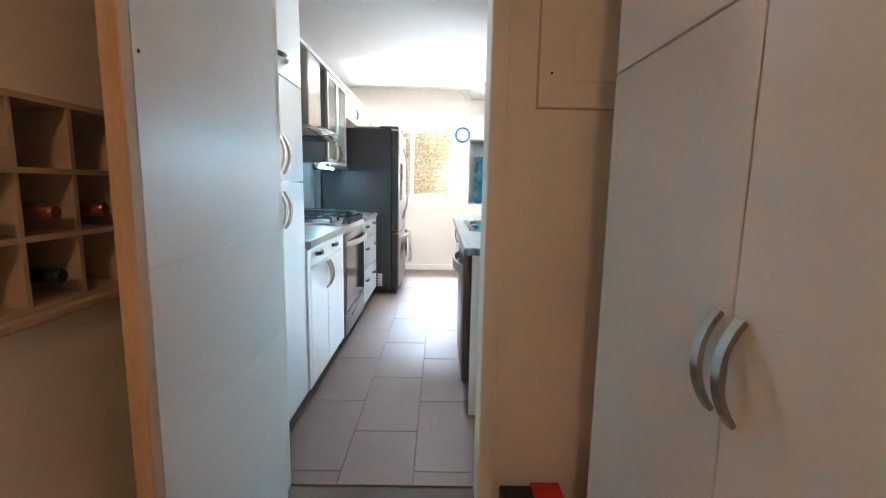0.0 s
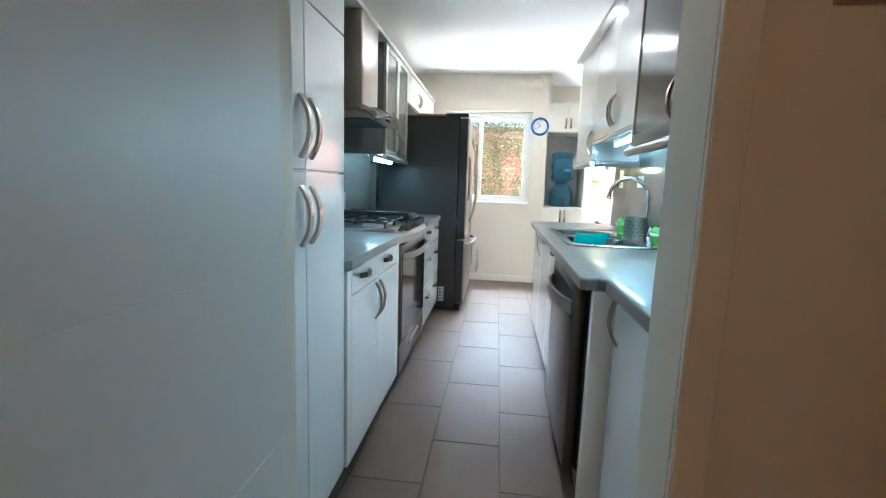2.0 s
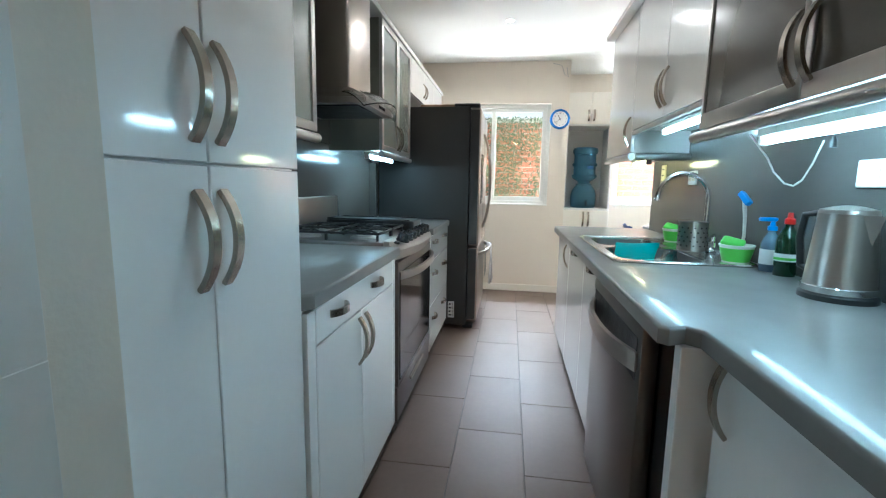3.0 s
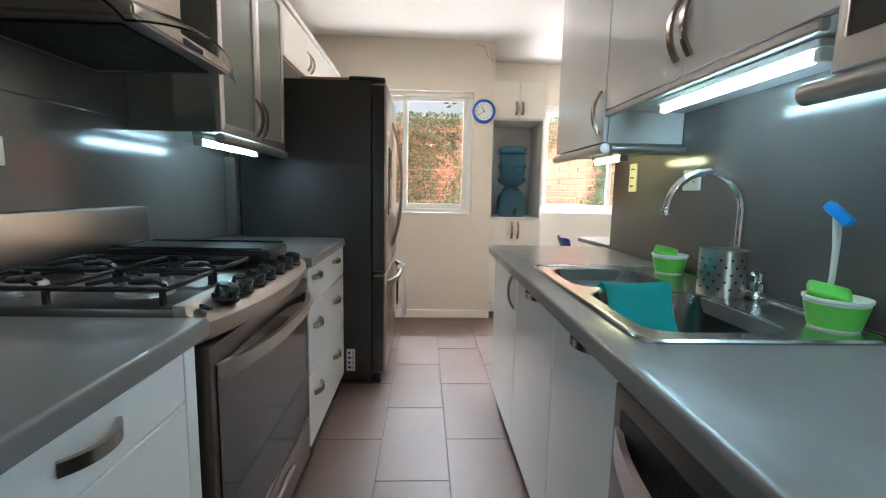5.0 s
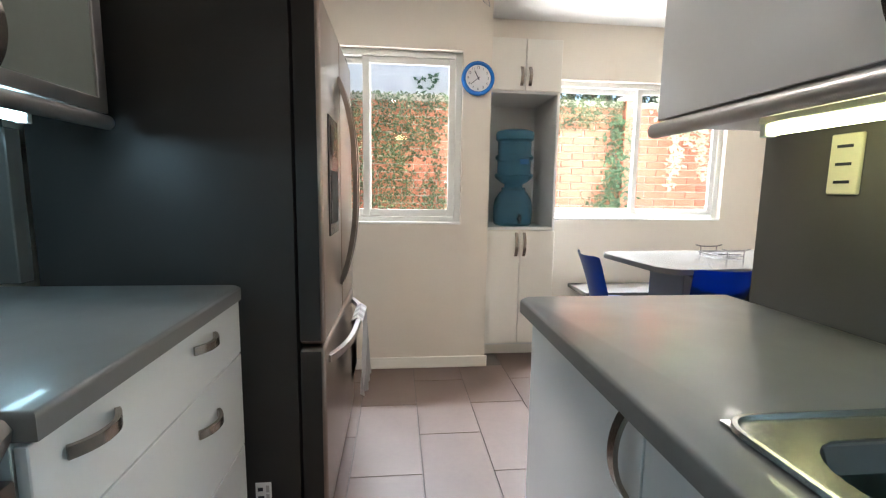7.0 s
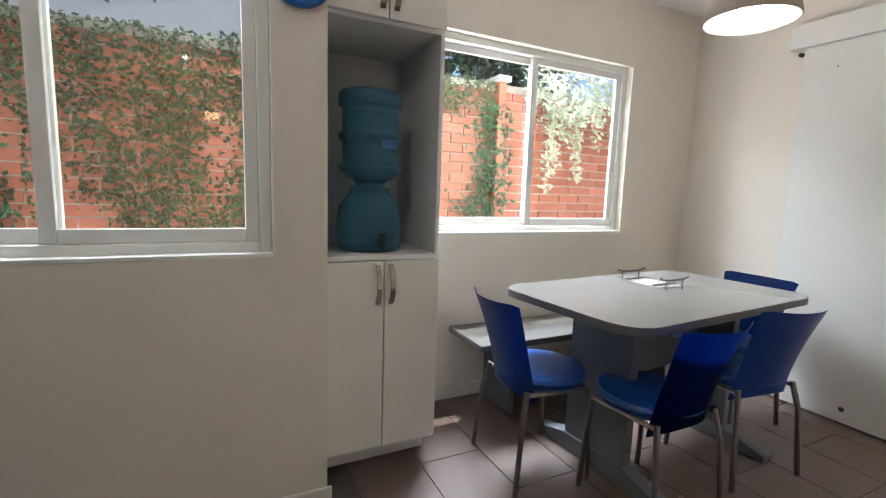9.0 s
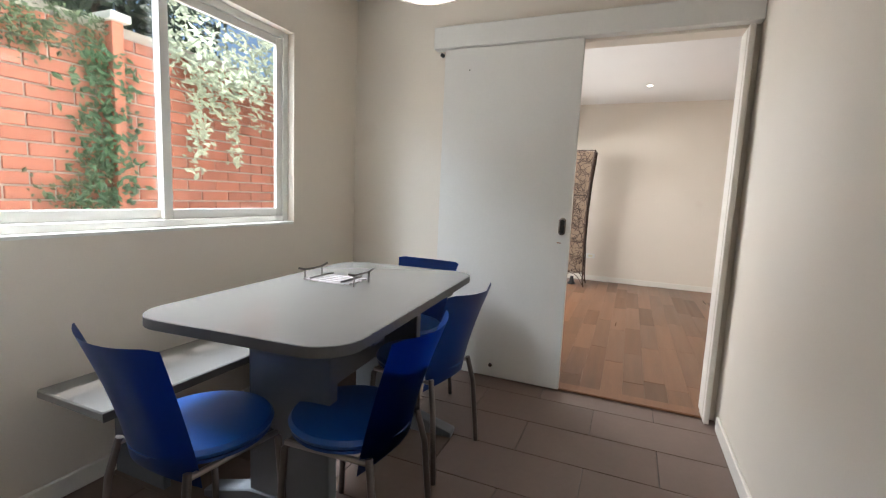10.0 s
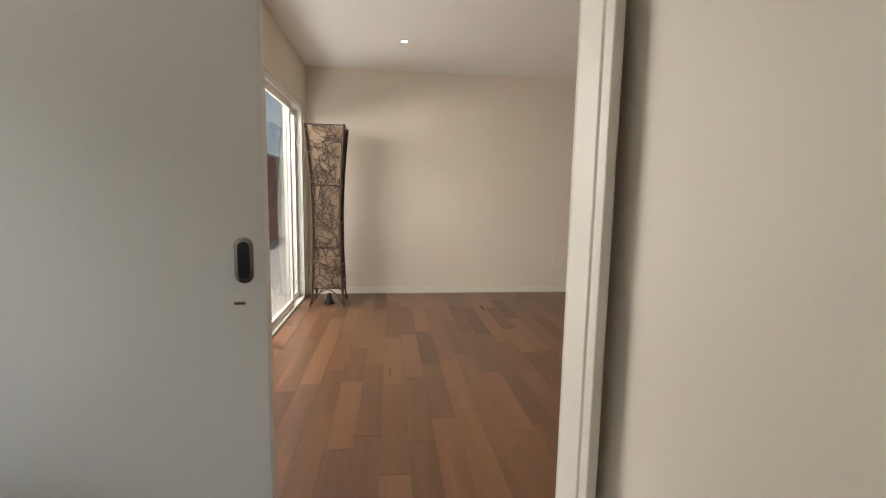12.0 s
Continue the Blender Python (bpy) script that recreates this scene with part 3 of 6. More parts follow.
WT = 0.897
cabinet("base_cabinet", "gloss white base cupboard with one wide drawer over paired doors", "cabinet", (-0.815, -0.19, 2.652, 3.495, 0.1, WT - 0.04), "x+",
        [("panel", 2.652, 2.7, 0.1, WT - 0.045, None), ("panel", 3.452, 3.495, 0.1, WT - 0.045, None),
         ("drawer", 2.7, 3.452, 0.752, WT - 0.045, [(2.846, 0.812, "hs"), (3.206, 0.812, "hs")]),
         ("door", 2.7, 3.056, 0.1, 0.752, (3.025, 0.653, "v")), ("door", 3.056, 3.452, 0.1, 0.752, (3.087, 0.653, "v"))])
fr = []
for za, zb, hz in ((0.1, 0.4, 0.31), (0.4, 0.69, 0.6), (0.69, WT - 0.045, 0.805)):
    fr.append(("drawer", 4.366, 5.13, za, zb, [(4.485, hz, "hs"), (4.883, hz, "hs")]))
cabinet("drawer_cabinet", "gloss white base unit with three wide drawers between stove and refrigerator", "cabinet", (-0.815, -0.19, 4.366, 5.13, 0.1, WT - 0.04), "x+", fr)


def worktop(name, outline, z0, z1, label):
    return solid(name, prism(outline, z0, z1, 0.009), COUNTER, label, "worktop", smooth=40)


worktop("worktop", [(-0.818, 2.65), (-0.185, 2.65), (-0.16, 2.675), (-0.16, 3.534), (-0.818, 3.534)], WT - 0.039, WT, "grey laminate worktop with a rounded edge beside the stove")
worktop("worktop", [(-0.818, 4.365), (-0.155, 4.365), (-0.155, 5.105), (-0.18, 5.13), (-0.818, 5.13)], WT - 0.039, WT, "grey laminate worktop between stove and refrigerator")
solid("splashback", boxes((-0.8198, -0.81, 2.65, 5.2, WT + 0.001, 1.4)), SPLASH, "glossy grey splashback panel behind the stove", "splashback", S)
solid("splashback", boxes((-0.81, -0.755, 5.132, 5.185, 0.9, 1.33), bevel=0.003), SPLASH, "grey filler strip beside the refrigerator", "splashback", S)


def glass_unit(y0, y1, z0, z1, face, xa, xb, doors, hz, label, body=None):
    s = 1 if face == "x+" else -1
    t = 0.018
    back = xa if s > 0 else xb
    bb = sorted((back, back + s * t))
    ob = [("side_panel", (xa, xb, y0, y0 + t, z0, z1)), ("side_panel", (xa, xb, y1 - t, y1, z0, z1)), ("bottom_panel", (xa, xb, y0 + t, y1 - t, z0, z0 + t)),
          ("top_panel", (xa, xb, y0 + t, y1 - t, z1 - t, z1)), ("back_panel", (bb[0], bb[1], y0 + t, y1 - t, z0 + t, z1 - t)),
          ("shelf", (xa + 0.02, xb - 0.02, y0 + t, y1 - t, (z0 + z1) / 2 - 0.009, (z0 + z1) / 2 + 0.009))]
    fr = []
    mid = (y0 + y1) / 2
    if doors == 2:
        fr = [("glass", y0, mid, z0, z1, (mid - 0.03, hz, "v") if hz else None), ("glass", mid, y1, z0, z1, (mid + 0.03, hz, "v") if hz else None)]
    return cabinet("wall_cabinet", label, "cabinet", (xa, xb, y0, y1, z0, z1), face, fr, body_mat=body or GLOSS, open_body=ob)


def light_rail(y0, y1, x, z, label, s=1):
    """Rounded pelmet under a run of wall units."""
    bm = sweep([(x, y0, z), (x, y1, z)], 0.019, 12)
    return solid("light_rail", bm, ALU, label, "light rail", smooth=50)


UZ0, UZ1 = 1.365, 2.125
glass_unit(2.652, 3.41, UZ0, UZ1, "x+", -0.808, -0.49, 2, None, "wall cabinet with frosted glass doors in aluminium frames", CARCASS)
glass_unit(4.335, 5.1, UZ0, UZ1, "x+", -0.808, -0.49, 2, 1.47, "wall cabinet with frosted glass doors beside the range hood", CARCASS)
light_rail(2.652, 3.42, -0.475, UZ0 - 0.021, "rounded aluminium rail under the wall cabinet")
light_rail(4.335, 5.1, -0.475, UZ0 - 0.021, "rounded aluminium rail under the wall cabinet")
cabinet("wall_cabinet", "gloss white wall cabinet above the refrigerator", "cabinet", (-0.808, -0.49, 5.103, 6.64, 1.86, UZ1), "x+",
        [("door", 5.103, 5.64, 1.86, UZ1, (5.6, 1.965, "vs")), ("door", 5.64, 6.14, 1.86, UZ1, (5.68, 1.965, "vs")), ("door", 6.14, 6.64, 1.86, UZ1, (6.6, 1.965, "vs"))])
solid("cornice", boxes((-0.8199, -0.455, 2.05, 6.65, UZ1 + 0.0005, UZ1 + 0.03), bevel=0.004), GLOSS, "white cornice strip along the wall cabinets", "cornice", S)
solid("hood_back_panel", boxes((-0.8198, -0.795, 3.412, 4.333, 1.4005, UZ1)), SPLASH, "dark grey panel behind the chimney hood", "wall panel", S)

# range hood
hood = thing("range_hood", (-0.62, 3.91, 1.4), "stainless chimney range hood with a curved glass visor over the stove", "range hood")
part("chimney", boxes((-0.79, -0.455, 3.74, 4.07, 1.59, UZ1), bevel=0.012, seg=3), STEEL, hood)
bm = bmesh.new()
lo = [(-0.79, 3.64, 1.525), (-0.35, 3.66, 1.525), (-0.35, 4.15, 1.525), (-0.79, 4.17, 1.525)]
mid = [(x, y, z + 0.03) for x, y, z in lo]
hi = [(-0.79, 3.7, 1.605), (-0.44, 3.72, 1.605), (-0.44, 4.09, 1.605), (-0.79, 4.11, 1.605)]
rings = [[bm.verts.new(p) for p in r] for r in (lo, mid, hi)]
for a, b in zip(rings, rings[1:]):
    for k in range(4):
        bm.faces.new((a[k], a[(k + 1) % 4], b[(k + 1) % 4], b[k]))
bm.faces.new(rings[0][::-1])
bm.faces.new(rings[2])
bmesh.ops.bevel(bm, geom=list(bm.edges), offset=0.006, segments=2, affect="EDGES")
part("canopy", bm, STEEL, hood)
part("filter", boxes((-0.75, -0.4, 3.7, 4.11, 1.519, 1.5245), bevel=0.002), IRON, hood, "grey grease filter")
bm = bmesh.new()
grid = []
for i in range(13):
    row = []
    u = i / 12
    y = 3.63 + 0.55 * u
    w = 0.12 * math.sin(math.pi * u)
    for j in range(9):
        v = j / 8
        x = -0.45 + (0.1 + w * 0.5) * v
        row.append((x, y, 1.615 - 0.06 * v * v - 0.045 * (2 * u - 1) ** 2))
    grid.append(row)
top = [[bm.verts.new(p) for p in r] for r in grid]
bot = [[bm.verts.new((x, y, z - 0.006)) for x, y, z in r] for r in grid]
for i in range(12):
    for j in range(8):
        bm.faces.new((top[i][j], top[i + 1][j], top[i + 1][j + 1], top[i][j + 1]))
        bm.faces.new((bot[i][j], bot[i][j + 1], bot[i + 1][j + 1], bot[i + 1][j]))
for i in range(12):
    for j in (0, 8):
        bm.faces.new((top[i][j], top[i + 1][j], bot[i + 1][j], bot[i][j]))
for j in range(8):
    for i in (0, 12):
        bm.faces.new((top[i][j], top[i][j + 1], bot[i][j + 1], bot[i][j]))
part("visor", bm, CLEAR, hood, "curved clear glass visor")
part("control_display", boxes((-0.3495, -0.346, 3.86, 3.96, 1.532, 1.547), bevel=0.001), BLACK, hood)

# stove
st = thing("stove", (-0.45, 3.91, 0), "stainless gas stove with a dark glass oven door and black grates", "stove")
SY0, SY1 = 3.538, 4.36
part("body", boxes((-0.8, -0.205, SY0, SY1, 0.06, 0.875), bevel=0.004), RUBBER, st, "black side panels")
# DSTEEL here: the dark hood mirrored in the cooktop is put into its colour.
part("cooktop", boxes((-0.8, -0.235, SY0, SY1, 0.876, 0.912), bevel=0.008, seg=2), DSTEEL, st)
bm = bmesh.new()
rings = []
for k in range(17):
    u = -1 + k / 8
    f = -0.178 + 0.055 * (1 - abs(u) ** 2.5)
    y = (SY0 + SY1) / 2 + u * (SY1 - SY0) / 2
    rings.append([bm.verts.new((x, y, z)) for x, z in ((-0.235, 0.918), (-0.21, 0.917), (f - 0.03, 0.899), (f - 0.008, 0.89), (f, 0.878), (f - 0.004, 0.862), (f - 0.02, 0.832), (-0.235, 0.825))])
for p, q in zip(rings, rings[1:]):
    for k in range(8):
        bm.faces.new((p[k], p[(k + 1) % 8], q[(k + 1) % 8], q[k]))
bm.faces.new(rings[0])
bm.faces.new(rings[-1][::-1])
part("control_panel", bm, PSTEEL, st, "bowed pale steel control panel")
od = part("oven_door", boxes((-0.204, -0.17, SY0 + 0.012, SY1 - 0.012, 0.245, 0.822), bevel=0.006, seg=2), DSTEEL, st)
part("oven_window", boxes((-0.1698, -0.166, SY0 + 0.035, SY1 - 0.035, 0.27, 0.775), bevel=0.001), OVENGLASS, od, "smoked oven door glass")
pts = []
for k in range(15):
    u = -1 + 2 * k / 14
    pts.append((-0.17 + 0.06 * (1 - abs(u) ** 3), 3.95 + u * 0.375, 0.76))
part("oven_handle", sweep(pts, 0, flat=(0.035, 0.014, (0, 0, 1))), STEEL, od)
wd = part("drawer", boxes((-0.204, -0.172, SY0 + 0.012, SY1 - 0.012, 0.075, 0.236), bevel=0.005, seg=2), DSTEEL, st)
part("drawer_handle", boxes((-0.1725, -0.158, 3.79, 4.11, 0.175, 0.195), bevel=0.005), STEEL, wd)
for fy in (SY0 + 0.04, SY1 - 0.04):
    for fx in (-0.74, -0.23):
        part("foot", lathe([(0.022, 0), (0.024, 0.015), (0.014, 0.02), (0.014, 0.062)], 12, pose(fx, fy, 0)), RUBBER, st)
knob = lathe([(0.031, 0), (0.032, 0.006), (0.027, 0.01), (0.025, 0.032), (0.021, 0.036), (0.0, 0.036)], 20)
box(knob, -0.003, 0.003, -0.022, 0.0, 0.036, 0.038)
knob_me = finish(knob, "knob", BLACK, 40)
for k in range(7):
    y = 3.655 + k * 0.0865
    shared("knob", knob_me, st, pose(-0.178, y, 0.9065, 0, 14, 0), "black burner knob")
for by in (3.575, 4.255):
    part("ignition_button", lathe([(0.014, 0), (0.014, 0.005), (0.009, 0.008)], 14, pose(-0.185, by, 0.9055, 0, 14, 0)), BLACK, st)
part("back_panel", boxes((-0.806, -0.765, SY0, SY1, 0.9125, 1.088), bevel=0.01, seg=2), STEEL, st)
for by in (3.675, 3.91):
    for bx in (-0.645, -0.37):
        part("burner", lathe([(0.062, 0.9125), (0.06, 0.92), (0.045, 0.922), (0.045, 0.932), (0.04, 0.938), (0, 0.939)], 20, pose(bx, by, 0)), ALU, st, "aluminium gas burner")
        part("burner_cap", lathe([(0.034, 0.9392), (0.034, 0.945), (0.028, 0.949), (0, 0.949)], 20, pose(bx, by, 0)), IRON, st)
for gy in (3.56, 3.795):
    bm = bmesh.new()
    w = 0.23
    for y in (gy + 0.008, gy + w - 0.008):
        box(bm, -0.755, -0.26, y - 0.005, y + 0.005, 0.94, 0.951, 0.003)
        for x in (-0.745, -0.51, -0.27):
            box(bm, x - 0.005, x + 0.005, y - 0.005, y + 0.005, 0.912, 0.94)
    for x in (-0.75, -0.51, -0.265):
        box(bm, x - 0.005, x + 0.005, gy + 0.013, gy + w - 0.013, 0.94, 0.951, 0.003)
    for x in (-0.645, -0.37):
        for ang in range(45, 360, 90):
            ca, sa = math.cos(radians(ang)), math.sin(radians(ang))
            cy = gy + w / 2
            merge(bm, sweep([(x + ca * 0.03, cy + sa * 0.03, 0.951), (x + ca * 0.06, cy + sa * 0.06, 0.953), (x + ca * 0.12, cy + sa * 0.1, 0.946)], 0.005, 6))
    part("grate", bm, IRON, st, "black cast iron pan grate")
gr = thing("griddle_tray", (-0.47, 4.19, 0.912), "black rectangular griddle tray lying on the stove", "tray")
gr_x0, gr_x1, gy0, gy1 = -0.72, -0.215, 4.045, 4.28
bm = prism(rounded(gr_x0, gr_x1, gy0, gy1, 0.03), 0.9185, 0.966, 0.012)
part("tray", bm, GRIDDLE, gr)
for fx in (-0.68, -0.26):
    for fy in (4.08, 4.245):
        part("foot", boxes((fx - 0.012, fx + 0.012, fy - 0.012, fy + 0.012, 0.9122, 0.9184), bevel=0.003), RUBBER, gr)
part("rim", boxes((gr_x0 + 0.02, gr_x1 - 0.02, gy0 + 0.004, gy0 + 0.014, 0.9662, 0.973), (gr_x0 + 0.02, gr_x1 - 0.02, gy1 - 0.014, gy1 - 0.004, 0.9662, 0.973),
                  (gr_x0 + 0.004, gr_x0 + 0.014, gy0 + 0.02, gy1 - 0.02, 0.9662, 0.973), bevel=0.003), GRIDDLE, gr)

# refrigerator
fg = thing("refrigerator", (-0.36, 5.66, 0), "large stainless refrigerator with dark grey sides and a bottom freezer drawer", "refrigerator")
part("cabinet", boxes((-0.75, -0.02, 5.19, 6.1, 0.03, 1.765), bevel=0.006, seg=2), FRIDGE, fg, "dark grey painted refrigerator body")
for a, b in ((5.192, 5.643), (5.649, 6.098)):
    d = part("door", boxes((-0.013, 0.067, a, b, 0.685, 1.755), bevel=0.014, seg=3), FSTEEL, fg, "stainless refrigerator door")
    part("door_edge", boxes((-0.011, 0.053, a - 0.0022, a - 0.0002, 0.7, 1.74)), FRIDGE, d, "dark painted door edge")
    hy = 5.6 if a < 5.5 else 5.69
    pts = [(0.067 + 0.062 * (1 - abs(-1 + 2 * k / 18) ** 2.6), hy, 0.8 + 0.8 * k / 18) for k in range(19)]
    part("handle", sweep(pts, 0, flat=(0.024, 0.018, (0, 1, 0))), STEEL, d, "long bowed steel handle")
    if a < 5.5:
        dp = part("water_dispenser", boxes((0.0672, 0.072, 5.31, 5.53, 1.02, 1.42), bevel=0.002), BLACK, d, "black water and ice dispenser")
        part("niche", boxes((0.0722, 0.0735, 5.34, 5.5, 1.06, 1.24)), IRON, dp)
        part("display", boxes((0.0722, 0.0735, 5.35, 5.49, 1.29, 1.39)), OVENGLASS, dp)
fd = part("freezer_drawer", boxes((-0.013, 0.067, 5.192, 6.098, 0.07, 0.678), bevel=0.014, seg=3), FSTEEL, fg, "stainless freezer drawer")
part("drawer_edge", boxes((-0.011, 0.053, 5.1898, 5.1918, 0.085, 0.664)), FRIDGE, fd, "dark painted drawer edge")
pts = [(0.067 + 0.062 * (1 - abs(-1 + 2 * k / 18) ** 3), 5.25 + 0.81 * k / 18, 0.617) for k in range(19)]
part("handle", sweep(pts, 0, flat=(0.024, 0.018, (0, 0, 1))), STEEL, fd, "long bowed steel handle")
part("hinge_cover", boxes((-0.145, 0.055, 5.2, 5.28, 1.7655, 1.79), bevel=0.006), RUBBER, fg)
part("hinge_cover", boxes((-0.145, 0.055, 6.01, 6.09, 1.7655, 1.79), bevel=0.006), RUBBER, fg)
part("foot", boxes((-0.045, 0.035, 5.21, 5.3, 0, 0.0295), bevel=0.006), RUBBER, fg)
part("foot", boxes((-0.045, 0.035, 6.0, 6.08, 0, 0.0295), bevel=0.006), RUBBER, fg)
part("foot", boxes((-0.7, -0.62, 5.23, 6.08, 0, 0.0295), bevel=0.004), RUBBER, fg)
lab = thing("paper_sticker", (-0.14, 5.189, 0.09), "small white printed sticker on the refrigerator side", "sticker")
part("paper", boxes((-0.165, -0.115, 5.1882, 5.1897, 0.09, 0.225)), STICKER, lab)
for k in range(4):
    part("print_bar", boxes((-0.158, -0.138 - 0.004 * (k % 2), 5.1877, 5.1882, 0.105 + k * 0.03, 0.118 + k * 0.03)), INK, lab)
    part("print_bar", boxes((-0.132, -0.122, 5.1877, 5.1882, 0.1 + k * 0.03, 0.124 + k * 0.03)), CLOTHD, lab)
cb = thing("flat_box", (-0.4, 5.45, 1.766), "flattened brown carton lying on the refrigerator", "box")
part("carton", boxes((-0.42, -0.13, 5.24, 5.75, 1.7662, 1.79), bevel=0.004), BOX, cb)

# towel over the freezer handle
tw = thing("kitchen_towel", (0.135, 5.8, 0.25), "crumpled striped towel hung over the freezer handle", "towel")
for k in range(6):
    bm = bmesh.new()
    a, b = 5.66 + k * 0.042, 5.66 + (k + 1) * 0.042
    pts = []
    for j in range(15):
        v = j / 14
        if v < 0.42:
            z, x = 0.34 + 0.66 * v, 0.099
        elif v < 0.58:
            an = (v - 0.42) / 0.16 * math.pi
            z, x = 0.617 + 0.022 * math.sin(an), 0.124 - 0.025 * math.cos(an)
        else:
            z, x = 0.617 - 0.8 * (v - 0.58), 0.151
        pts.append((x, z))
    rows = []
    for y in (a, (a + b) / 2, b):
        rows.append([bm.verts.new((x + (0.014 * math.sin(y * 70 + z * 9) * abs(z - 0.617) * 4 if x > 0.115 else 0), y + 0.03 * math.sin(z * 8) * (0.64 - z), z)) for x, z in pts])
    for r, q in zip(rows, rows[1:]):
        for j in range(14):
            bm.faces.new((r[j], r[j + 1], q[j + 1], q[j]))
    bmesh.ops.solidify(bm, geom=bm.faces[:], thickness=0.004)
    part("stripe", bm, CLOTHD if k % 2 else CLOTH, tw)

# ---- kitchen, east side ----
ET = 0.885
worktop_outline = [(1.268, 2.052), (0.695, 2.052), (0.695, 2.6), (0.672, 2.622), (0.635, 2.605), (0.617, 2.62), (0.632, 4.97), (0.66, 5.0), (1.268, 5.0)]
SX0, SX1, BY = 0.745, 1.07, ((3.475, 3.86), (3.91, 4.24))
bm = prism(worktop_outline, ET - 0.038, ET, 0.009)
ewt = solid("worktop", bm, COUNTER, "grey laminate worktop with a stepped front edge and an inset sink", "worktop", smooth=40)
# the bowls go through the worktop
holes = solid("hole", boxes(*[(SX0 + 0.005, SX1 - 0.005, a + 0.005, b - 0.005, ET - 0.2, ET + 0.1) for a, b in BY]), COUNTER)
cut = ewt.modifiers.new("bowls", "BOOLEAN")
cut.object, cut.operation, cut.solver = holes, "DIFFERENCE", "EXACT"
dg = bpy.context.evaluated_depsgraph_get()
cut_me = bpy.data.meshes.new_from_object(ewt.evaluated_get(dg))
ewt.modifiers.clear()
ewt.data = cut_me
bpy.data.objects.remove(holes)

solid("splashback", boxes((1.258, 1.2698, 2.052, 4.9, ET + 0.001, 1.5)), SPLASH, "glossy grey splashback panel behind the sink", "splashback", S)

cabinet("base_cabinet", "gloss white base cupboard with an upright handle next to the dishwasher", "cabinet", (0.745, 1.255, 2.054, 2.6, 0.1, ET - 0.04), "x-",
        [("door", 2.054, 2.585, 0.1, ET - 0.045, (2.535, 0.775, "v"))])
solid("end_panel", boxes((0.66, 1.255, 2.605, 2.64, 0, ET - 0.04), bevel=0.002), GLOSS, "white end panel beside the dishwasher", "panel")
dw = thing("dishwasher", (0.95, 3.08, 0), "stainless dishwasher with a bowed handle under the worktop", "dishwasher")
part("body", boxes((0.672, 1.24, 2.66, 3.365, 0.1, ET - 0.042), bevel=0.003), BLACK, dw, "black dishwasher tub sides")
dd = part("door", boxes((0.628, 0.67, 2.755, 3.362, 0.12, 0.838), bevel=0.007, seg=2), DSTEEL, dw, "stainless dishwasher door")
part("control_edge", boxes((0.63, 0.671, 2.757, 3.36, 0.8385, 0.846), bevel=0.001), BLACK, dd)
pts = [(0.628 - 0.045 * (1 - abs(-1 + 2 * k / 16) ** 2.4), 2.78 + 0.555 * k / 16, 0.74) for k in range(17)]
part("handle", sweep(pts, 0, flat=(0.05, 0.012, (0, 0, 1))), STEEL, dd, "wide bowed steel handle")
part("handle_recess", boxes((0.6265, 0.6278, 2.785, 3.33, 0.69, 0.8)), IRON, dd)
part("toe_plate", boxes((0.7, 1.2, 2.67, 3.36, 0, 0.099)), RUBBER, dw)

cabinet("sink_cabinet", "gloss white sink cupboard with two fronts and flat handles", "cabinet", (0.69, 1.255, 3.37, 4.4, 0.1, ET - 0.24), "x-",
        [("door", 3.37, 3.87, 0.1, ET - 0.045, (3.63, 0.815, "hs")), ("door", 3.87, 4.4, 0.1, ET - 0.045, (4.12, 0.815, "hs"))])
cabinet("base_cabinet", "gloss white corner cupboard at the end of the worktop", "cabinet", (0.69, 1.255, 4.402, 4.975, 0.1, ET - 0.04), "x-",
        [("door", 4.402, 4.975, 0.1, ET - 0.045, (4.44, 0.76, "v"))])

# sink
sk = thing("sink", (0.92, 3.8, ET), "stainless double bowl sink set in the worktop", "sink")
ro = [(r[0], r[1]) for r in rounded(0.705, 1.215, 3.42, 4.295, 0.04)]


def plate_with_holes(outer, holes_, z0, z1):
    bm = bmesh.new()
    x0, x1, y0, y1 = outer
    xs = sorted({x0, x1, *[h[0] for h in holes_], *[h[1] for h in holes_]})
    ys = sorted({y0, y1, *[h[2] for h in holes_], *[h[3] for h in holes_]})
    for a, b in zip(xs, xs[1:]):
        for c, d in zip(ys, ys[1:]):
            cx, cy = (a + b) / 2, (c + d) / 2
            if any(h[0] < cx < h[1] and h[2] < cy < h[3] for h in holes_):
                continue
            vs = [bm.verts.new(p) for p in ((a, c, z1), (b, c, z1), (b, d, z1), (a, d, z1))]
            bm.faces.new(vs)
    bmesh.ops.remove_doubles(bm, verts=bm.verts, dist=1e-5)
    bmesh.ops.solidify(bm, geom=bm.faces[:], thickness=z1 - z0)
    return bm


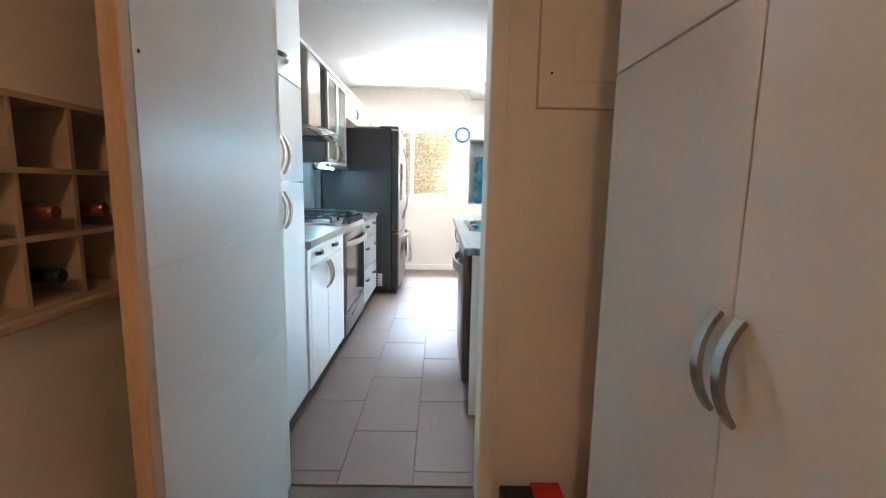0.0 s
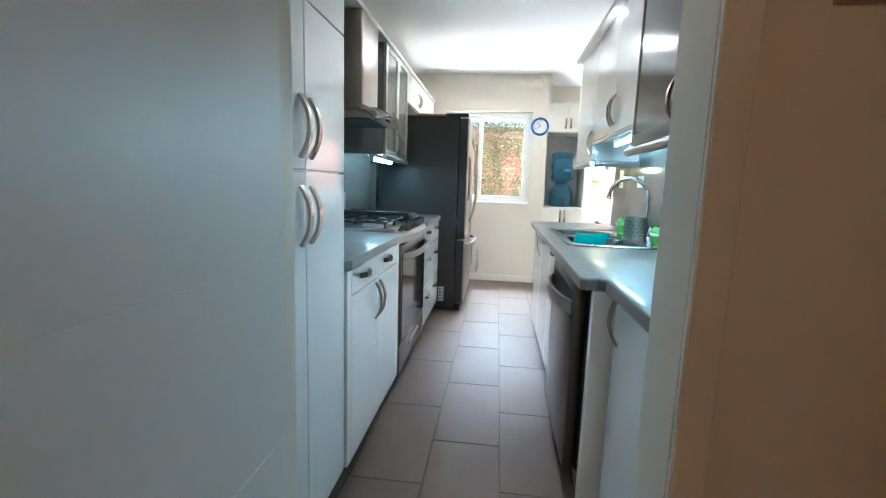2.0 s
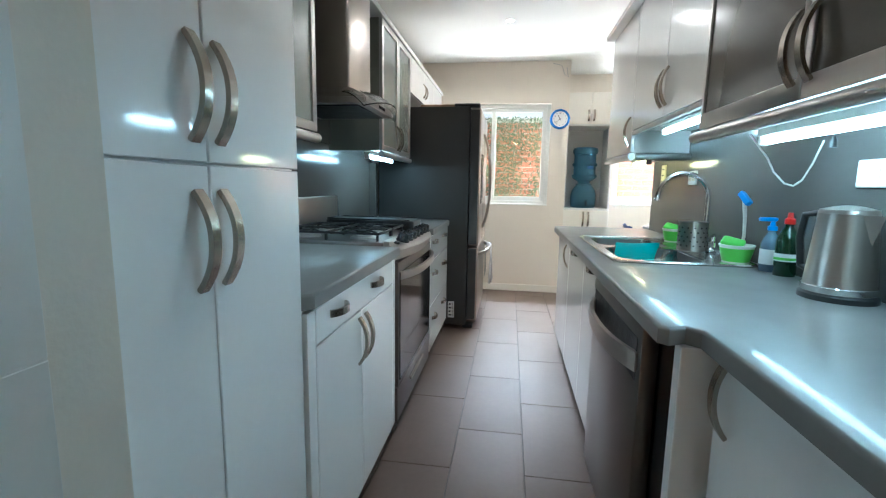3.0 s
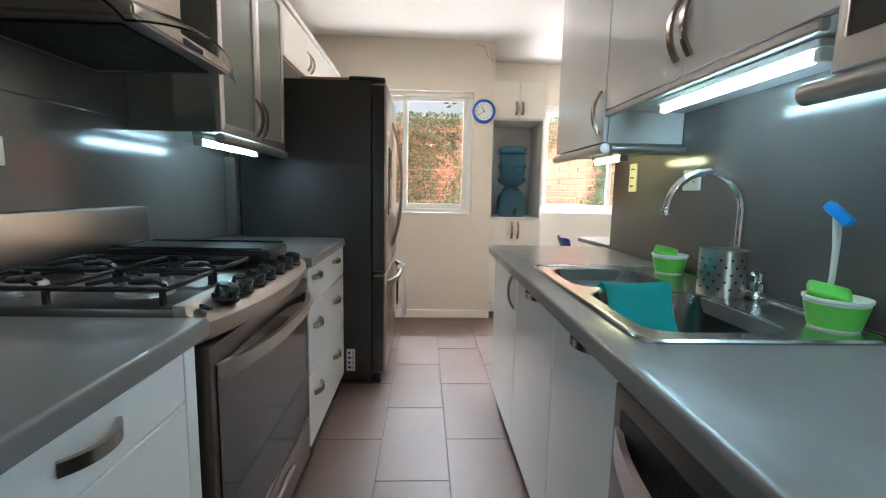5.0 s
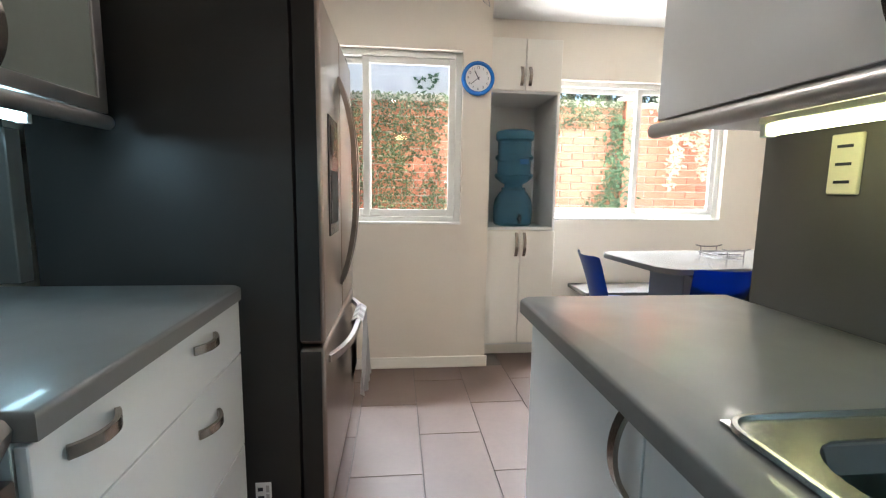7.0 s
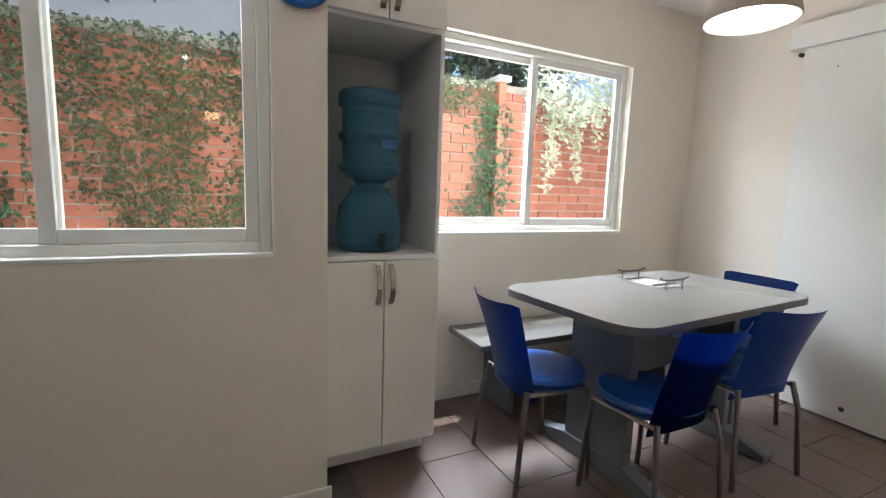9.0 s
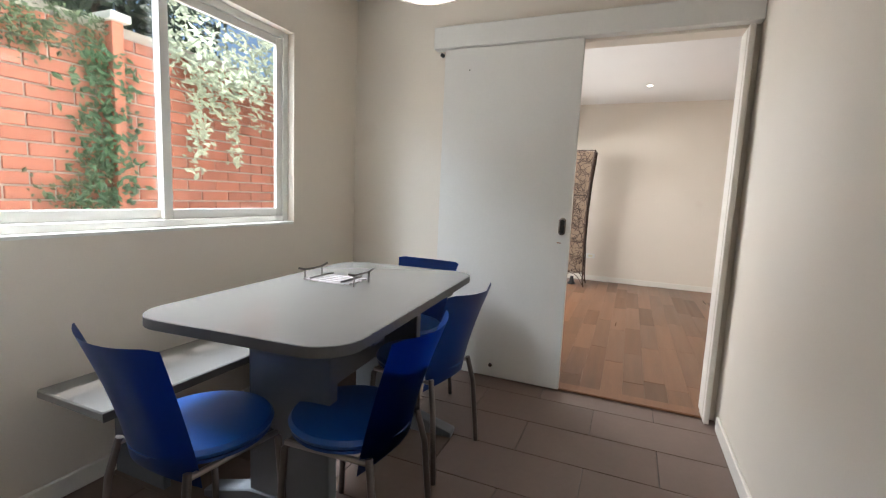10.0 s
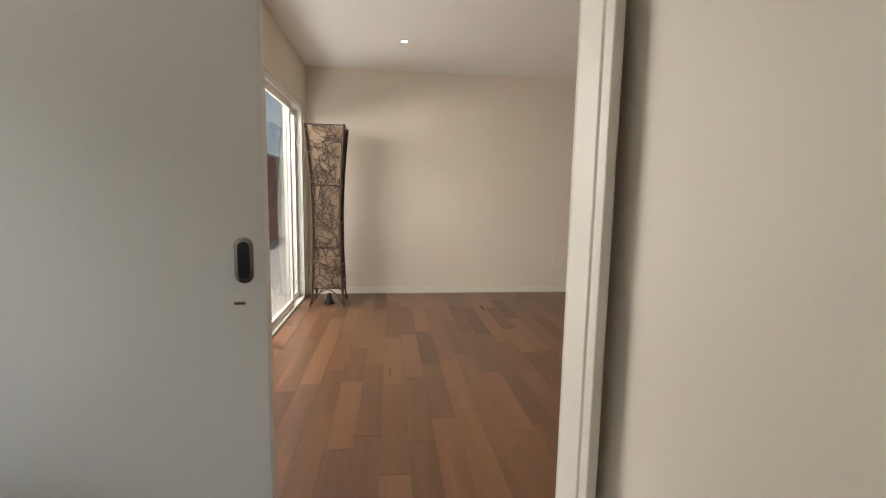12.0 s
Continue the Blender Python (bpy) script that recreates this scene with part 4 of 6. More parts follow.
part("rim", plate_with_holes((0.705, 1.215, 3.42, 4.295), [(SX0, SX1, a, b) for a, b in BY], ET + 0.0005, ET + 0.005), STEELH, sk)
for a, b in BY:
    arc = rounded(SX0, SX1, a, b, 0.075, 6)
    for k, c in enumerate(((SX1, b), (SX0, b), (SX0, a), (SX1, a))):
        part("rim_corner", prism([c] + arc[k * 7:k * 7 + 7][::-1], ET + 0.0006, ET + 0.005), STEELH, sk)
part("rim_bead", sweep([(x, y, ET + 0.005) for x, y in ro + ro[:1]], 0.006, 6), STEELH, sk)
for a, b in BY:
    bm = bmesh.new()
    rings = []
    for z, i, r in ((ET + 0.003, -0.002, 0.075), (ET - 0.01, 0.0, 0.075), (ET - 0.13, 0.012, 0.08), (ET - 0.16, 0.04, 0.06), (ET - 0.165, 0.12, 0.03)):
        rings.append([bm.verts.new((x, y, z)) for x, y in rounded(SX0 + i, SX1 - i, a + i, b - i, r, 5)])
    n = len(rings[0])
    for p, q in zip(rings, rings[1:]):
        for k in range(n):
            bm.faces.new((p[k], p[(k + 1) % n], q[(k + 1) % n], q[k]))
    bm.faces.new(rings[-1])
    bmesh.ops.solidify(bm, geom=bm.faces[:], thickness=0.0015)
    bowl = part("bowl", bm, STEELH, sk, "brushed steel sink bowl")
    part("drain", lathe([(0.04, 0), (0.036, 0.003), (0.02, 0.002), (0, 0.001)], 20, pose((SX0 + SX1) / 2, (a + b) / 2, ET - 0.163)), CHROME, bowl)

# tap
tp = thing("kitchen_tap", (1.2, 3.87, ET), "chrome gooseneck kitchen tap with two cross handles", "tap")
part("base", boxes((1.172, 1.228, 3.75, 3.99, ET + 0.005, ET + 0.03), bevel=0.012, seg=3), CHROME, tp)
pts = [(1.2, 3.87, ET + 0.03), (1.2, 3.87, ET + 0.2)]
for k in range(13):
    a = math.pi * k / 12
    pts.append((1.0925 + 0.1075 * math.cos(a), 3.87 + 0.012 * k / 12, ET + 0.244 + 0.1075 * math.sin(a)))
part("spout", sweep(pts, 0.0115, 12), CHROME, tp)
part("aerator", lathe([(0.014, 0), (0.015, 0.012), (0.0125, 0.02)], 14, pose(0.983, 3.882, ET + 0.226)), CHROME, tp)
for hy in (3.775, 3.965):
    h = part("tap_handle", lathe([(0.02, 0.03), (0.02, 0.05), (0.012, 0.055), (0.012, 0.075), (0.018, 0.08), (0.0, 0.09)], 16, pose(1.2, hy, ET)), CHROME, tp)
    part("cross_bar", sweep([(1.17, hy - 0.012, ET + 0.078), (1.23, hy + 0.012, ET + 0.078)], 0.006, 8), CHROME, h)

# things on the sink and worktop
cd = thing("cutlery_caddy", (1.13, 3.83, ET + 0.006), "perforated stainless cutlery drainer by the tap", "cutlery holder")
cdc = (1.13, 3.83)
part("cup", lathe([(0.0, 0.0), (0.058, 0.0), (0.06, 0.004), (0.06, 0.125), (0.062, 0.13), (0.057, 0.13), (0.056, 0.008), (0, 0.006)], 28, pose(*cdc, ET + 0.006)), STEEL, cd)
dot = finish(lathe([(0.0037, 0), (0.0037, 0.0012)], 8), "perforation", INK)
for r in range(5):
    for k in range(14):
        a = 2 * math.pi * (k + 0.5 * (r % 2)) / 14
        shared("perforation", dot, cd, pose(cdc[0] + 0.0597 * math.cos(a), cdc[1] + 0.0597 * math.sin(a), ET + 0.03 + r * 0.02, 0, 90, math.degrees(a)), "")

cl = thing("dish_cloth", (0.87, 3.86, ET + 0.01), "turquoise ribbed cloth draped over the sink divider", "cloth")
bm = bmesh.new()
rows = []
for i in range(15):
    u = i / 14
    row = []
    for j in range(17):
        v = j / 16
        y = 4.03 - 0.36 * v
        x = 0.825 + (0.22 - 0.06 * v) * u - 0.05 * v + 0.012 * math.sin(v * 5)
        over = ET + 0.011 + 0.012 * math.exp(-((y - 3.885) / 0.05) ** 2)
        sag = 0.055 * max(0, (3.84 - y) / 0.14) ** 1.2 if y < 3.84 else 0.03 * max(0, (y - 3.925) / 0.075)
        row.append(bm.verts.new((x, y, over - sag + 0.0018 * math.sin(u * 90) + 0.004 * math.sin(v * 9 + u * 4))))
    rows.append(row)
for a, b in zip(rows, rows[1:]):
    for j in range(16):
        bm.faces.new((a[j], a[j + 1], b[j + 1], b[j]))
bmesh.ops.solidify(bm, geom=bm.faces[:], thickness=0.004)
part("fabric", bm, TEAL, cl)


def soap_tub(x, y, spin, label):
    z = ET + (0.0055 if y > 3.5 else 0.0005)
    t = thing("soap_tub", (x, y, z), label, "plastic tub")
    part("tub", lathe([(0.0, 0), (0.045, 0), (0.058, 0.06), (0.061, 0.062), (0.061, 0.068), (0.056, 0.068), (0.045, 0.008), (0, 0.006)], 28, pose(x, y, z)), WHITEP, t)
    band = part("label_band", lathe([(0.0466, 0.004), (0.0578, 0.055), (0.0572, 0.055), (0.046, 0.004)], 28, pose(x, y, z), "ring"), GREENP, t, "green printed band")
    for k, (m_, w) in enumerate(((REDP, 0.035), (CYANP, 0.03), (WHITEP, 0.02))):
        a = spin + k * 62
        part("print_patch", boxes((0.0538, 0.0555, -w / 2, w / 2, 0.022, 0.042)), m_, band).matrix_basis = pose(0, 0, 0, 0, 0, a)
    part("contents", lathe([(0, 0.05), (0.053, 0.05), (0.053, 0.054), (0, 0.056)], 24, pose(x, y, z)), GREENP, t)
    pad = boxes((-0.011, 0.011, -0.03, 0.048, -0.026, 0.026), bevel=0.009, seg=3)
    pad.transform(pose(x - 0.004, y + 0.004, z + 0.072, 24, 62, 78))
    part("sponge", pad, GREENP, t, "bright green sponge leaning in the tub")
    return t


soap_tub(1.175, 3.52, 215, "white and green soap paste tub with a green sponge")
soap_tub(1.175, 4.18, 215, "white and green soap paste tub by the far bowl")

br = thing("dish_brush", (1.228, 3.6, ET + 0.005), "white handled dish brush with a blue head standing upright", "brush")
part("handle", sweep([(1.228, 3.6, ET + 0.02), (1.233, 3.597, ET + 0.1), (1.226, 3.59, ET + 0.17), (1.215, 3.585, ET + 0.245)], [0.007, 0.006, 0.007, 0.009], 8), WHITEP, br)
bmh = boxes((-0.012, 0.012, -0.034, 0.034, 0, 0.024), bevel=0.006, seg=2)
bmh.transform(pose(1.212, 3.59, ET + 0.24, 40, 10, 20))
part("head", bmh, CYANP, br, "blue brush head")
part("stand", lathe([(0, 0), (0.022, 0), (0.022, 0.015), (0.012, 0.03), (0, 0.03)], 16, pose(1.228, 3.6, ET + 0.0005)), WHITEP, br)


def bottle(name, x, y, h, r, liquid, cap, label, pump):
    t = thing(name, (x, y, ET), label, "soap bottle")
    part("body", lathe([(0, 0.0005), (r * 0.95, 0.0005), (r, 0.01), (r, h * 0.55), (r * 0.75, h * 0.68), (0.012, h * 0.78), (0.012, h * 0.82), (0, h * 0.82)], 20, pose(x, y, ET)), liquid, t)
    c = part("cap", lathe([(0.015, h * 0.821), (0.015, h * 0.9), (0.009, h * 0.92), (0.007, h), (0, h)], 16, pose(x, y, ET)), cap, t)
    if pump:
        part("nozzle", boxes((x - 0.045, x + 0.012, y - 0.009, y + 0.009, ET + h, ET + h + 0.014), bevel=0.004), cap, c)
    part("label", lathe([(r + 0.0006, h * (0.15 if pump else 0.24)), (r + 0.0006, h * (0.45 if pump else 0.36))], 20, pose(x, y, ET), "open"), STICKER, t)
    if not pump:
        part("label_print", lathe([(r + 0.0012, h * 0.26), (r + 0.0012, h * 0.3)], 20, pose(x, y, ET), "open"), GREENP, t)


bottle("soap_bottle", 1.21, 3.365, 0.175, 0.03, SOAPB, CYANP, "clear soap bottle with a light blue pump", True)
bottle("soap_bottle", 1.217, 3.285, 0.21, 0.032, SOAPG, REDP, "dark green dish soap bottle with a red cap", False)

kt = thing("electric_kettle", (1.17, 2.965, ET), "brushed stainless cordless kettle on its base", "kettle")
kx, ky = 1.17, 2.965
part("base_plate", lathe([(0, 0.0005), (0.085, 0.0005), (0.085, 0.014), (0.078, 0.02), (0, 0.02)], 32, pose(kx, ky, ET)), RUBBER, kt, "black kettle base")
part("body", lathe([(0, 0.021), (0.08, 0.021), (0.08, 0.03), (0.076, 0.04), (0.063, 0.2), (0.062, 0.225), (0, 0.225)], 36, pose(kx, ky, ET)), STEEL, kt)
part("lid", lathe([(0.062, 0.2255), (0.06, 0.235), (0.03, 0.243), (0.01, 0.246), (0, 0.246)], 32, pose(kx, ky, ET)), STEEL, kt)
part("handle", sweep([(kx - 0.02, ky + 0.06, ET + 0.225), (kx - 0.035, ky + 0.11, ET + 0.215), (kx - 0.038, ky + 0.118, ET + 0.15), (kx - 0.034, ky + 0.105, ET + 0.07), (kx - 0.024, ky + 0.073, ET + 0.06)], 0.0095, 10), RUBBER, kt, "black kettle handle")
bm = bmesh.new()
va, vb, vt, vd, vi = [bm.verts.new((kx + 0.25 * d + a, ky - d, ET + z)) for a, d, z in ((-0.03, 0.054, 0.222), (0.03, 0.054, 0.222), (0, 0.09, 0.224), (0, 0.067, 0.15), (0, 0.045, 0.2))]
for f in ((va, vt, vd), (vt, vb, vd), (va, vb, vt), (va, vd, vi), (vb, vi, vd), (va, vi, vb)):
    bm.faces.new(f)
bmesh.ops.recalc_face_normals(bm, faces=bm.faces[:])
part("spout", bm, STEEL, kt, smooth=None)
part("foot_band", lathe([(0.0815, 0.022), (0.0815, 0.036), (0.0795, 0.038)], 36, pose(kx, ky, ET), "open"), CHROME, kt)

# wall cabinets over the sink
glass_unit(2.054, 3.335, UZ0, UZ1, "x-", 0.95, 1.256, 0, 1.5, "wall cabinet with smoked glass doors in aluminium frames")
gc = thing("cabinet_doors", (0.94, 2.7, UZ0), "pair of smoked glass cabinet doors with aluminium rails", "cabinet door")
for a, b, hu in ((2.054, 2.8, 2.77), (2.8, 3.335, 2.83)):
    w = 0.05
    d = part("glass_door", ring_frame(0.928, 0.948, a + 0.002, b - 0.002, UZ0, UZ1, 0.018, w, 0.02), ALU, gc, "aluminium framed smoked glass door")
    part("pane", boxes((0.934, 0.942, a + 0.02, b - 0.02, UZ0 + w, UZ1 - 0.02)), SMOKE, d)
    add_handle(d, "x-", hu, UZ0 + 0.115, 0.928)
light_rail(2.054, 3.385, 0.935, UZ0 - 0.022, "rounded aluminium rail under the wall cabinet")
cabinet("wall_cabinet", "gloss white wall cabinet with two doors over the sink", "cabinet", (0.97, 1.256, 3.338, 4.3, 1.475, UZ1), "x-",
        [("door", 3.338, 3.8, 1.475, UZ1, (3.77, 1.6, "v")), ("door", 3.8, 4.3, 1.475, UZ1, (3.83, 1.6, "v"))])
solid("light_rail", boxes((0.95, 0.972, 3.39, 4.3, 1.452, 1.4745), bevel=0.004), ALU, "grey strip under the wall cabinet", "light rail")
cabinet("wall_cabinet", "gloss white single-door wall cabinet ending the sink-side run", "cabinet", (0.97, 1.256, 4.303, 4.9, 1.36, UZ1), "x-",
        [("door", 4.303, 4.9, 1.36, UZ1, (4.345, 1.475, "v"))])
rl = thing("light_rail", (1.1, 4.6, 1.33), "rounded aluminium rail round the end wall cabinet", "light rail")
part("front_rail", sweep([(0.955, 4.29, 1.338), (0.955, 4.915, 1.338)], 0.019, 12), ALU, rl)
part("side_rail", sweep([(0.975, 4.29, 1.338), (1.256, 4.29, 1.338)], 0.019, 12), ALU, rl)
part("bottom_panel", boxes((0.972, 1.256, 4.31, 4.9, 1.345, 1.3595)), ALU, rl)
solid("cornice", boxes((0.9, 1.2699, 2.05, 4.92, UZ1 + 0.0005, UZ1 + 0.03), bevel=0.004), GLOSS, "white cornice strip along the wall cabinets", "cornice", S)


def tube_light(x, y0, y1, z, material, label, high=0.018):
    t = thing("tube_light", (x, (y0 + y1) / 2, z), label, "tube light")
    part("batten", boxes((x - 0.02, x + 0.02, y0, y1, z, z + high), bevel=0.003), WHITEP, t)
    part("tube", sweep([(x, y0 + 0.015, z - 0.012), (x, y1 - 0.015, z - 0.012)], 0.0115, 12), material, t, "glowing fluorescent tube")
    for y in (y0 + 0.008, y1 - 0.008):
        part("end_cap", boxes((x - 0.015, x + 0.015, y - 0.008, y + 0.008, z - 0.026, z - 0.0002), bevel=0.002), WHITEP, t)


tube_light(-0.68, 2.85, 3.3, UZ0 - 0.019, TUBE, "cool white tube lamp under the wall cabinet")
tube_light(-0.585, 4.39, 4.98, UZ0 - 0.019, TUBE, "cool white tube lamp under the wall cabinet")
tube_light(1.085, 2.3, 3.24, UZ0 - 0.034, TUBE, "cool white tube lamp under the glass cabinet", 0.033)
tube_light(1.05, 3.48, 4.08, 1.474 - 0.019, TUBE, "cool white tube lamp under the sink cabinet")
tube_light(1.08, 4.4, 4.7, 1.345 - 0.0185, TUBEW, "yellowish tube lamp under the end cabinet")
wire = thing("lamp_cable", (1.2, 2.95, 1.2), "white slack cable hanging under the tube lamp", "cable")
pts = [(1.13, 3.42, 1.36), (1.2, 3.43, 1.28), (1.21, 3.4, 1.23), (1.215, 3.34, 1.19), (1.215, 3.29, 1.182), (1.21, 3.24, 1.2), (1.205, 3.19, 1.25), (1.19, 3.13, 1.31)]
part("cord", sweep(pts, 0.003, 6), WHITEP, wire)
part("plug", lathe([(0.009, 0), (0.008, 0.018), (0.004, 0.03), (0, 0.03)], 12, pose(1.19, 3.09, 1.288)), RUBBER, wire, "small black plug")


def plate(face, x, y, z, w, h, material, label, sockets):
    t = thing("wall_outlet", (x, y, z), label, "outlet")
    s = 1 if face == "x+" else -1
    a, b = sorted((x, x + s * 0.01))
    part("plate", boxes((a, b, y - w / 2, y + w / 2, z - h / 2, z + h / 2), bevel=0.003), material, t)
    for k in range(sockets):
        zz = z + (k - (sockets - 1) / 2) * h / (sockets + 0.4)
        yy = y
        a, b = sorted((x + s * 0.0102, x + s * 0.0118))
        part("socket", boxes((a, b, yy - w * 0.25, yy + w * 0.25, zz - h * (0.025 if sockets > 1 else 0.2), zz + h * (0.025 if sockets > 1 else 0.2)), bevel=0.0004), INK if sockets > 1 else WHITEP, t)


plate("x+", -0.8098, 3.78, 1.245, 0.11, 0.075, WHITEP, "white double switch plate on the splashback", 1)
plate("x-", 1.2578, 4.215, 1.225, 0.1, 0.074, WHITEP, "white double socket plate on the splashback", 0)
for oy in (4.192, 4.238):
    so = part("socket", boxes((1.2455, 1.2476, oy - 0.016, oy + 0.016, 1.209, 1.241), bevel=0.0006), CREAMP, [o for o in bpy.data.objects if o.name.startswith("wall_outlet")][-1])
    for oz in (1.218, 1.229):
        part("slot", boxes((1.245, 1.2454, oy - 0.006, oy + 0.006, oz, oz + 0.003)), INK, so)
plate("x-", 1.2578, 4.675, 1.247, 0.07, 0.13, CREAMP, "cream triple socket plate on the splashback", 3)
plate("x-", 1.2578, 3.02, 1.215, 0.11, 0.075, WHITEP, "white socket plate above the kettle", 1)

# downlights
def downlight(x, y, z, label, power, color=(1, 0.88, 0.7)):
    t = thing("downlight", (x, y, z), label, "downlight")
    part("ring", lathe([(0.042, 0), (0.042, -0.004), (0.03, -0.006), (0.027, -0.001), (0.027, 0)], 24, pose(x, y, z - 0.0005), "ring"), WHITEP, t)
    part("glowing_lens", lathe([(0, -0.004), (0.026, -0.004), (0.026, -0.001), (0, -0.001)], 20, pose(x, y, z - 0.0005)), SPOTG, t)
    lamp("downlight_lamp", "SPOT", pose(x, y, z - 0.02), power, color, 0.03)


downlight(0.254, 5.46, CH, "small round warm ceiling downlight, lit", 14, (1, 0.92, 0.8))
downlight(0.25, 3.0, CH, "small round warm ceiling downlight, lit", 6, (1, 0.92, 0.8))
downlight(6.8, 5.346, CH2, "small round warm ceiling downlight, lit", 7)
# Made-up globe behind the camera, filling the hall with warm light.
hl = thing("ceiling_lamp", (0.4, -0.9, CH), "opal globe lamp added out of view to fill the hall", "ceiling lamp")
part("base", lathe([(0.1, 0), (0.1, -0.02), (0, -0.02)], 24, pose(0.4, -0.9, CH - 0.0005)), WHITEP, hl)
part("globe", lathe([(0.12, -0.021), (0.14, -0.06), (0.12, -0.11), (0.06, -0.14), (0, -0.145)], 28, pose(0.4, -0.9, CH - 0.0005)), HALL_FILL, hl, "glowing bowl of the added hall lamp")

# ---- hall ----
tc_ = cabinet("tall_cabinet", "tall cream-white hall cupboard with paired doors and arched handles", "cabinet", (0.947, 1.44, 0.1, 1.585, 0.06, 2.3), "x-",
              [("door", 1.06, 1.585, 0.06, 1.47, (1.088, 0.925, "v")), ("door", 0.535, 1.06, 0.06, 1.47, (1.034, 0.925, "v")),
               ("door", 1.06, 1.585, 1.47, 2.3, None), ("door", 0.535, 1.06, 1.47, 2.3, None), ("door", 0.1, 0.535, 0.06, 1.47, None)], body_mat=DOORW)
for o in tc_.children:
    if o.name.startswith("door"):
        o.data.materials[0] = DOORW
eb = thing("fuse_cupboard", (0.93, 1.89, 1.42), "cream painted fuse cupboard with a hinged cover on the hall wall", "fuse box")
# Brown strips colour in the shaded gap round the surround.
part("gap_frame", boxes((0.794, 0.7965, 1.893, 1.8998, 1.437, 1.95), (0.7965, 1.1, 1.893, 1.8998, 1.437, 1.4395)), RAWWOOD, eb)
part("surround", boxes((0.797, 1.1, 1.886, 1.8998, 1.44, 1.95), bevel=0.003), WALL, eb)
part("cover", boxes((0.905, 1.08, 1.88, 1.8858, 1.52, 1.9), bevel=0.003), WALL, eb)
part("latch", lathe([(0.004, 0), (0.004, 0.004)], 10, pose(0.837, 1.886, 1.545, 90, 0, 0)), IRON, eb)
rk = thing("wine_rack", (-0.4, 1.27, 0.945), "dusty white wooden wine rack with square cells, set in the wall", "wine rack")
bmr = [(-0.6, -0.237, 0.821, 1.719, 0.9455, 0.957), (-0.6, -0.237, 0.821, 1.719, 1.323, 1.3345), (-0.6, -0.589, 0.821, 1.719, 0.957, 1.323)]
part("case", boxes(*bmr), RACK, rk)
CELL = 0.1255
for k in (1, 2):
    z = 0.957 + (1.323 - 0.957) * k / 3
    part("shelf", boxes((-0.588, -0.237, 0.822, 1.718, z - 0.0055, z + 0.0055)), RACK, rk)
for k in range(8):
    y = 0.828 + k * CELL
    part("divider", boxes((-0.588, -0.24, y - 0.005, y + 0.005, 0.9572, 1.3228)), RACK, rk)
part("ledge", boxes((-0.2498, -0.225, 0.8, 1.74, 0.925, 0.9448), bevel=0.004), RACK, rk)


def wine_bottle(y, z, label, cap):
    t = thing("wine_bottle", (-0.4, y, z), label, "wine bottle", "bottles in the rack")
    m = pose(-0.56, y, z, 0, 90, 0)
    part("glass", lathe([(0, 0), (0.034, 0.0), (0.037, 0.006), (0.037, 0.19), (0.03, 0.215), (0.0145, 0.24), (0.0135, 0.27)], 18, m), GLASSG, t)
    part("capsule", lathe([(0.0145, 0.2702), (0.015, 0.305), (0.0155, 0.325), (0.012, 0.33), (0, 0.33)], 16, m), cap, t, "foil bottle capsule")


for col, row, cap in ((4, 1, CAPSULE), (3, 1, CAPSULE), (2, 1, GLASSG), (3, 0, GLASSG), (1, 0, CAPSULE)):
    y = 0.828 + (col + 0.5) * CELL
    wine_bottle(y, 0.957 + 0.122 * row + 0.046, "wine bottle lying in the rack, neck outwards", cap)
rb = thing("shopping_bag", (1.125, 1.74, 0), "red and white woven bag standing between cupboard and wall", "bag")
bm = bmesh.new()
rings = []
for z, sx, sy in ((0, 0.11, 0.05), (0.05, 0.12, 0.06), (0.45, 0.115, 0.05), (0.8, 0.1, 0.04), (0.92, 0.095, 0.025)):
    rings.append([bm.verts.new((1.125 + x * sx * 0.95 + 0.006 * math.sin(9 * z + k), 1.74 + y * sy, z)) for k, (x, y) in enumerate(((-1, -1), (0, -1.2), (1, -1), (1.1, 0), (1, 1), (0, 1.2), (-1, 1), (-1.1, 0)))])
for p, q in zip(rings, rings[1:]):
    for k in range(8):
        bm.faces.new((p[k], p[(k + 1) % 8], q[(k + 1) % 8], q[k]))
bm.faces.new(rings[0][::-1])
bm.faces.new(rings[-1])
part("sack", bm, REDBAG, rb, smooth=60)
bx = thing("floor_box", (0.85, 1.72, 0), "low dark box with a red edge on the hall floor", "box")
part("carton", boxes((0.72, 0.93, 1.62, 1.87, 0, 0.14), bevel=0.006), RUBBER, bx)
part("edge_band", boxes((0.83, 0.931, 1.619, 1.871, 0.1405, 0.15), bevel=0.002), REDP, bx)

# ---- dining corner ----
wc = thing("water_cabinet", (1.13, 7.02, 0), "tall white cabinet with an open niche for the water dispenser", "cabinet")
X0, X1, YF, YB = 0.89, 1.382, 6.788, 7.278
for nm, b in (("side_panel", (X0, X0 + 0.018, YF, YB, 0.1, 2.17)), ("side_panel", (X1 - 0.018, X1, YF, YB, 0.1, 2.17)),
              ("bottom_panel", (X0 + 0.018, X1 - 0.018, YF, YB, 0.1, 0.118)), ("niche_shelf", (X0 + 0.018, X1 - 0.018, YF, YB, 0.917, 0.937)),
              ("niche_top", (X0 + 0.018, X1 - 0.018, YF, YB, 1.825, 1.843)), ("top_panel", (X0 + 0.018, X1 - 0.018, YF, YB, 2.152, 2.17)),
              ("back_panel", (X0 + 0.018, X1 - 0.018, YB - 0.012, YB, 0.937, 1.825))):
    part(nm, boxes(b, bevel=0.001), INNER, wc)
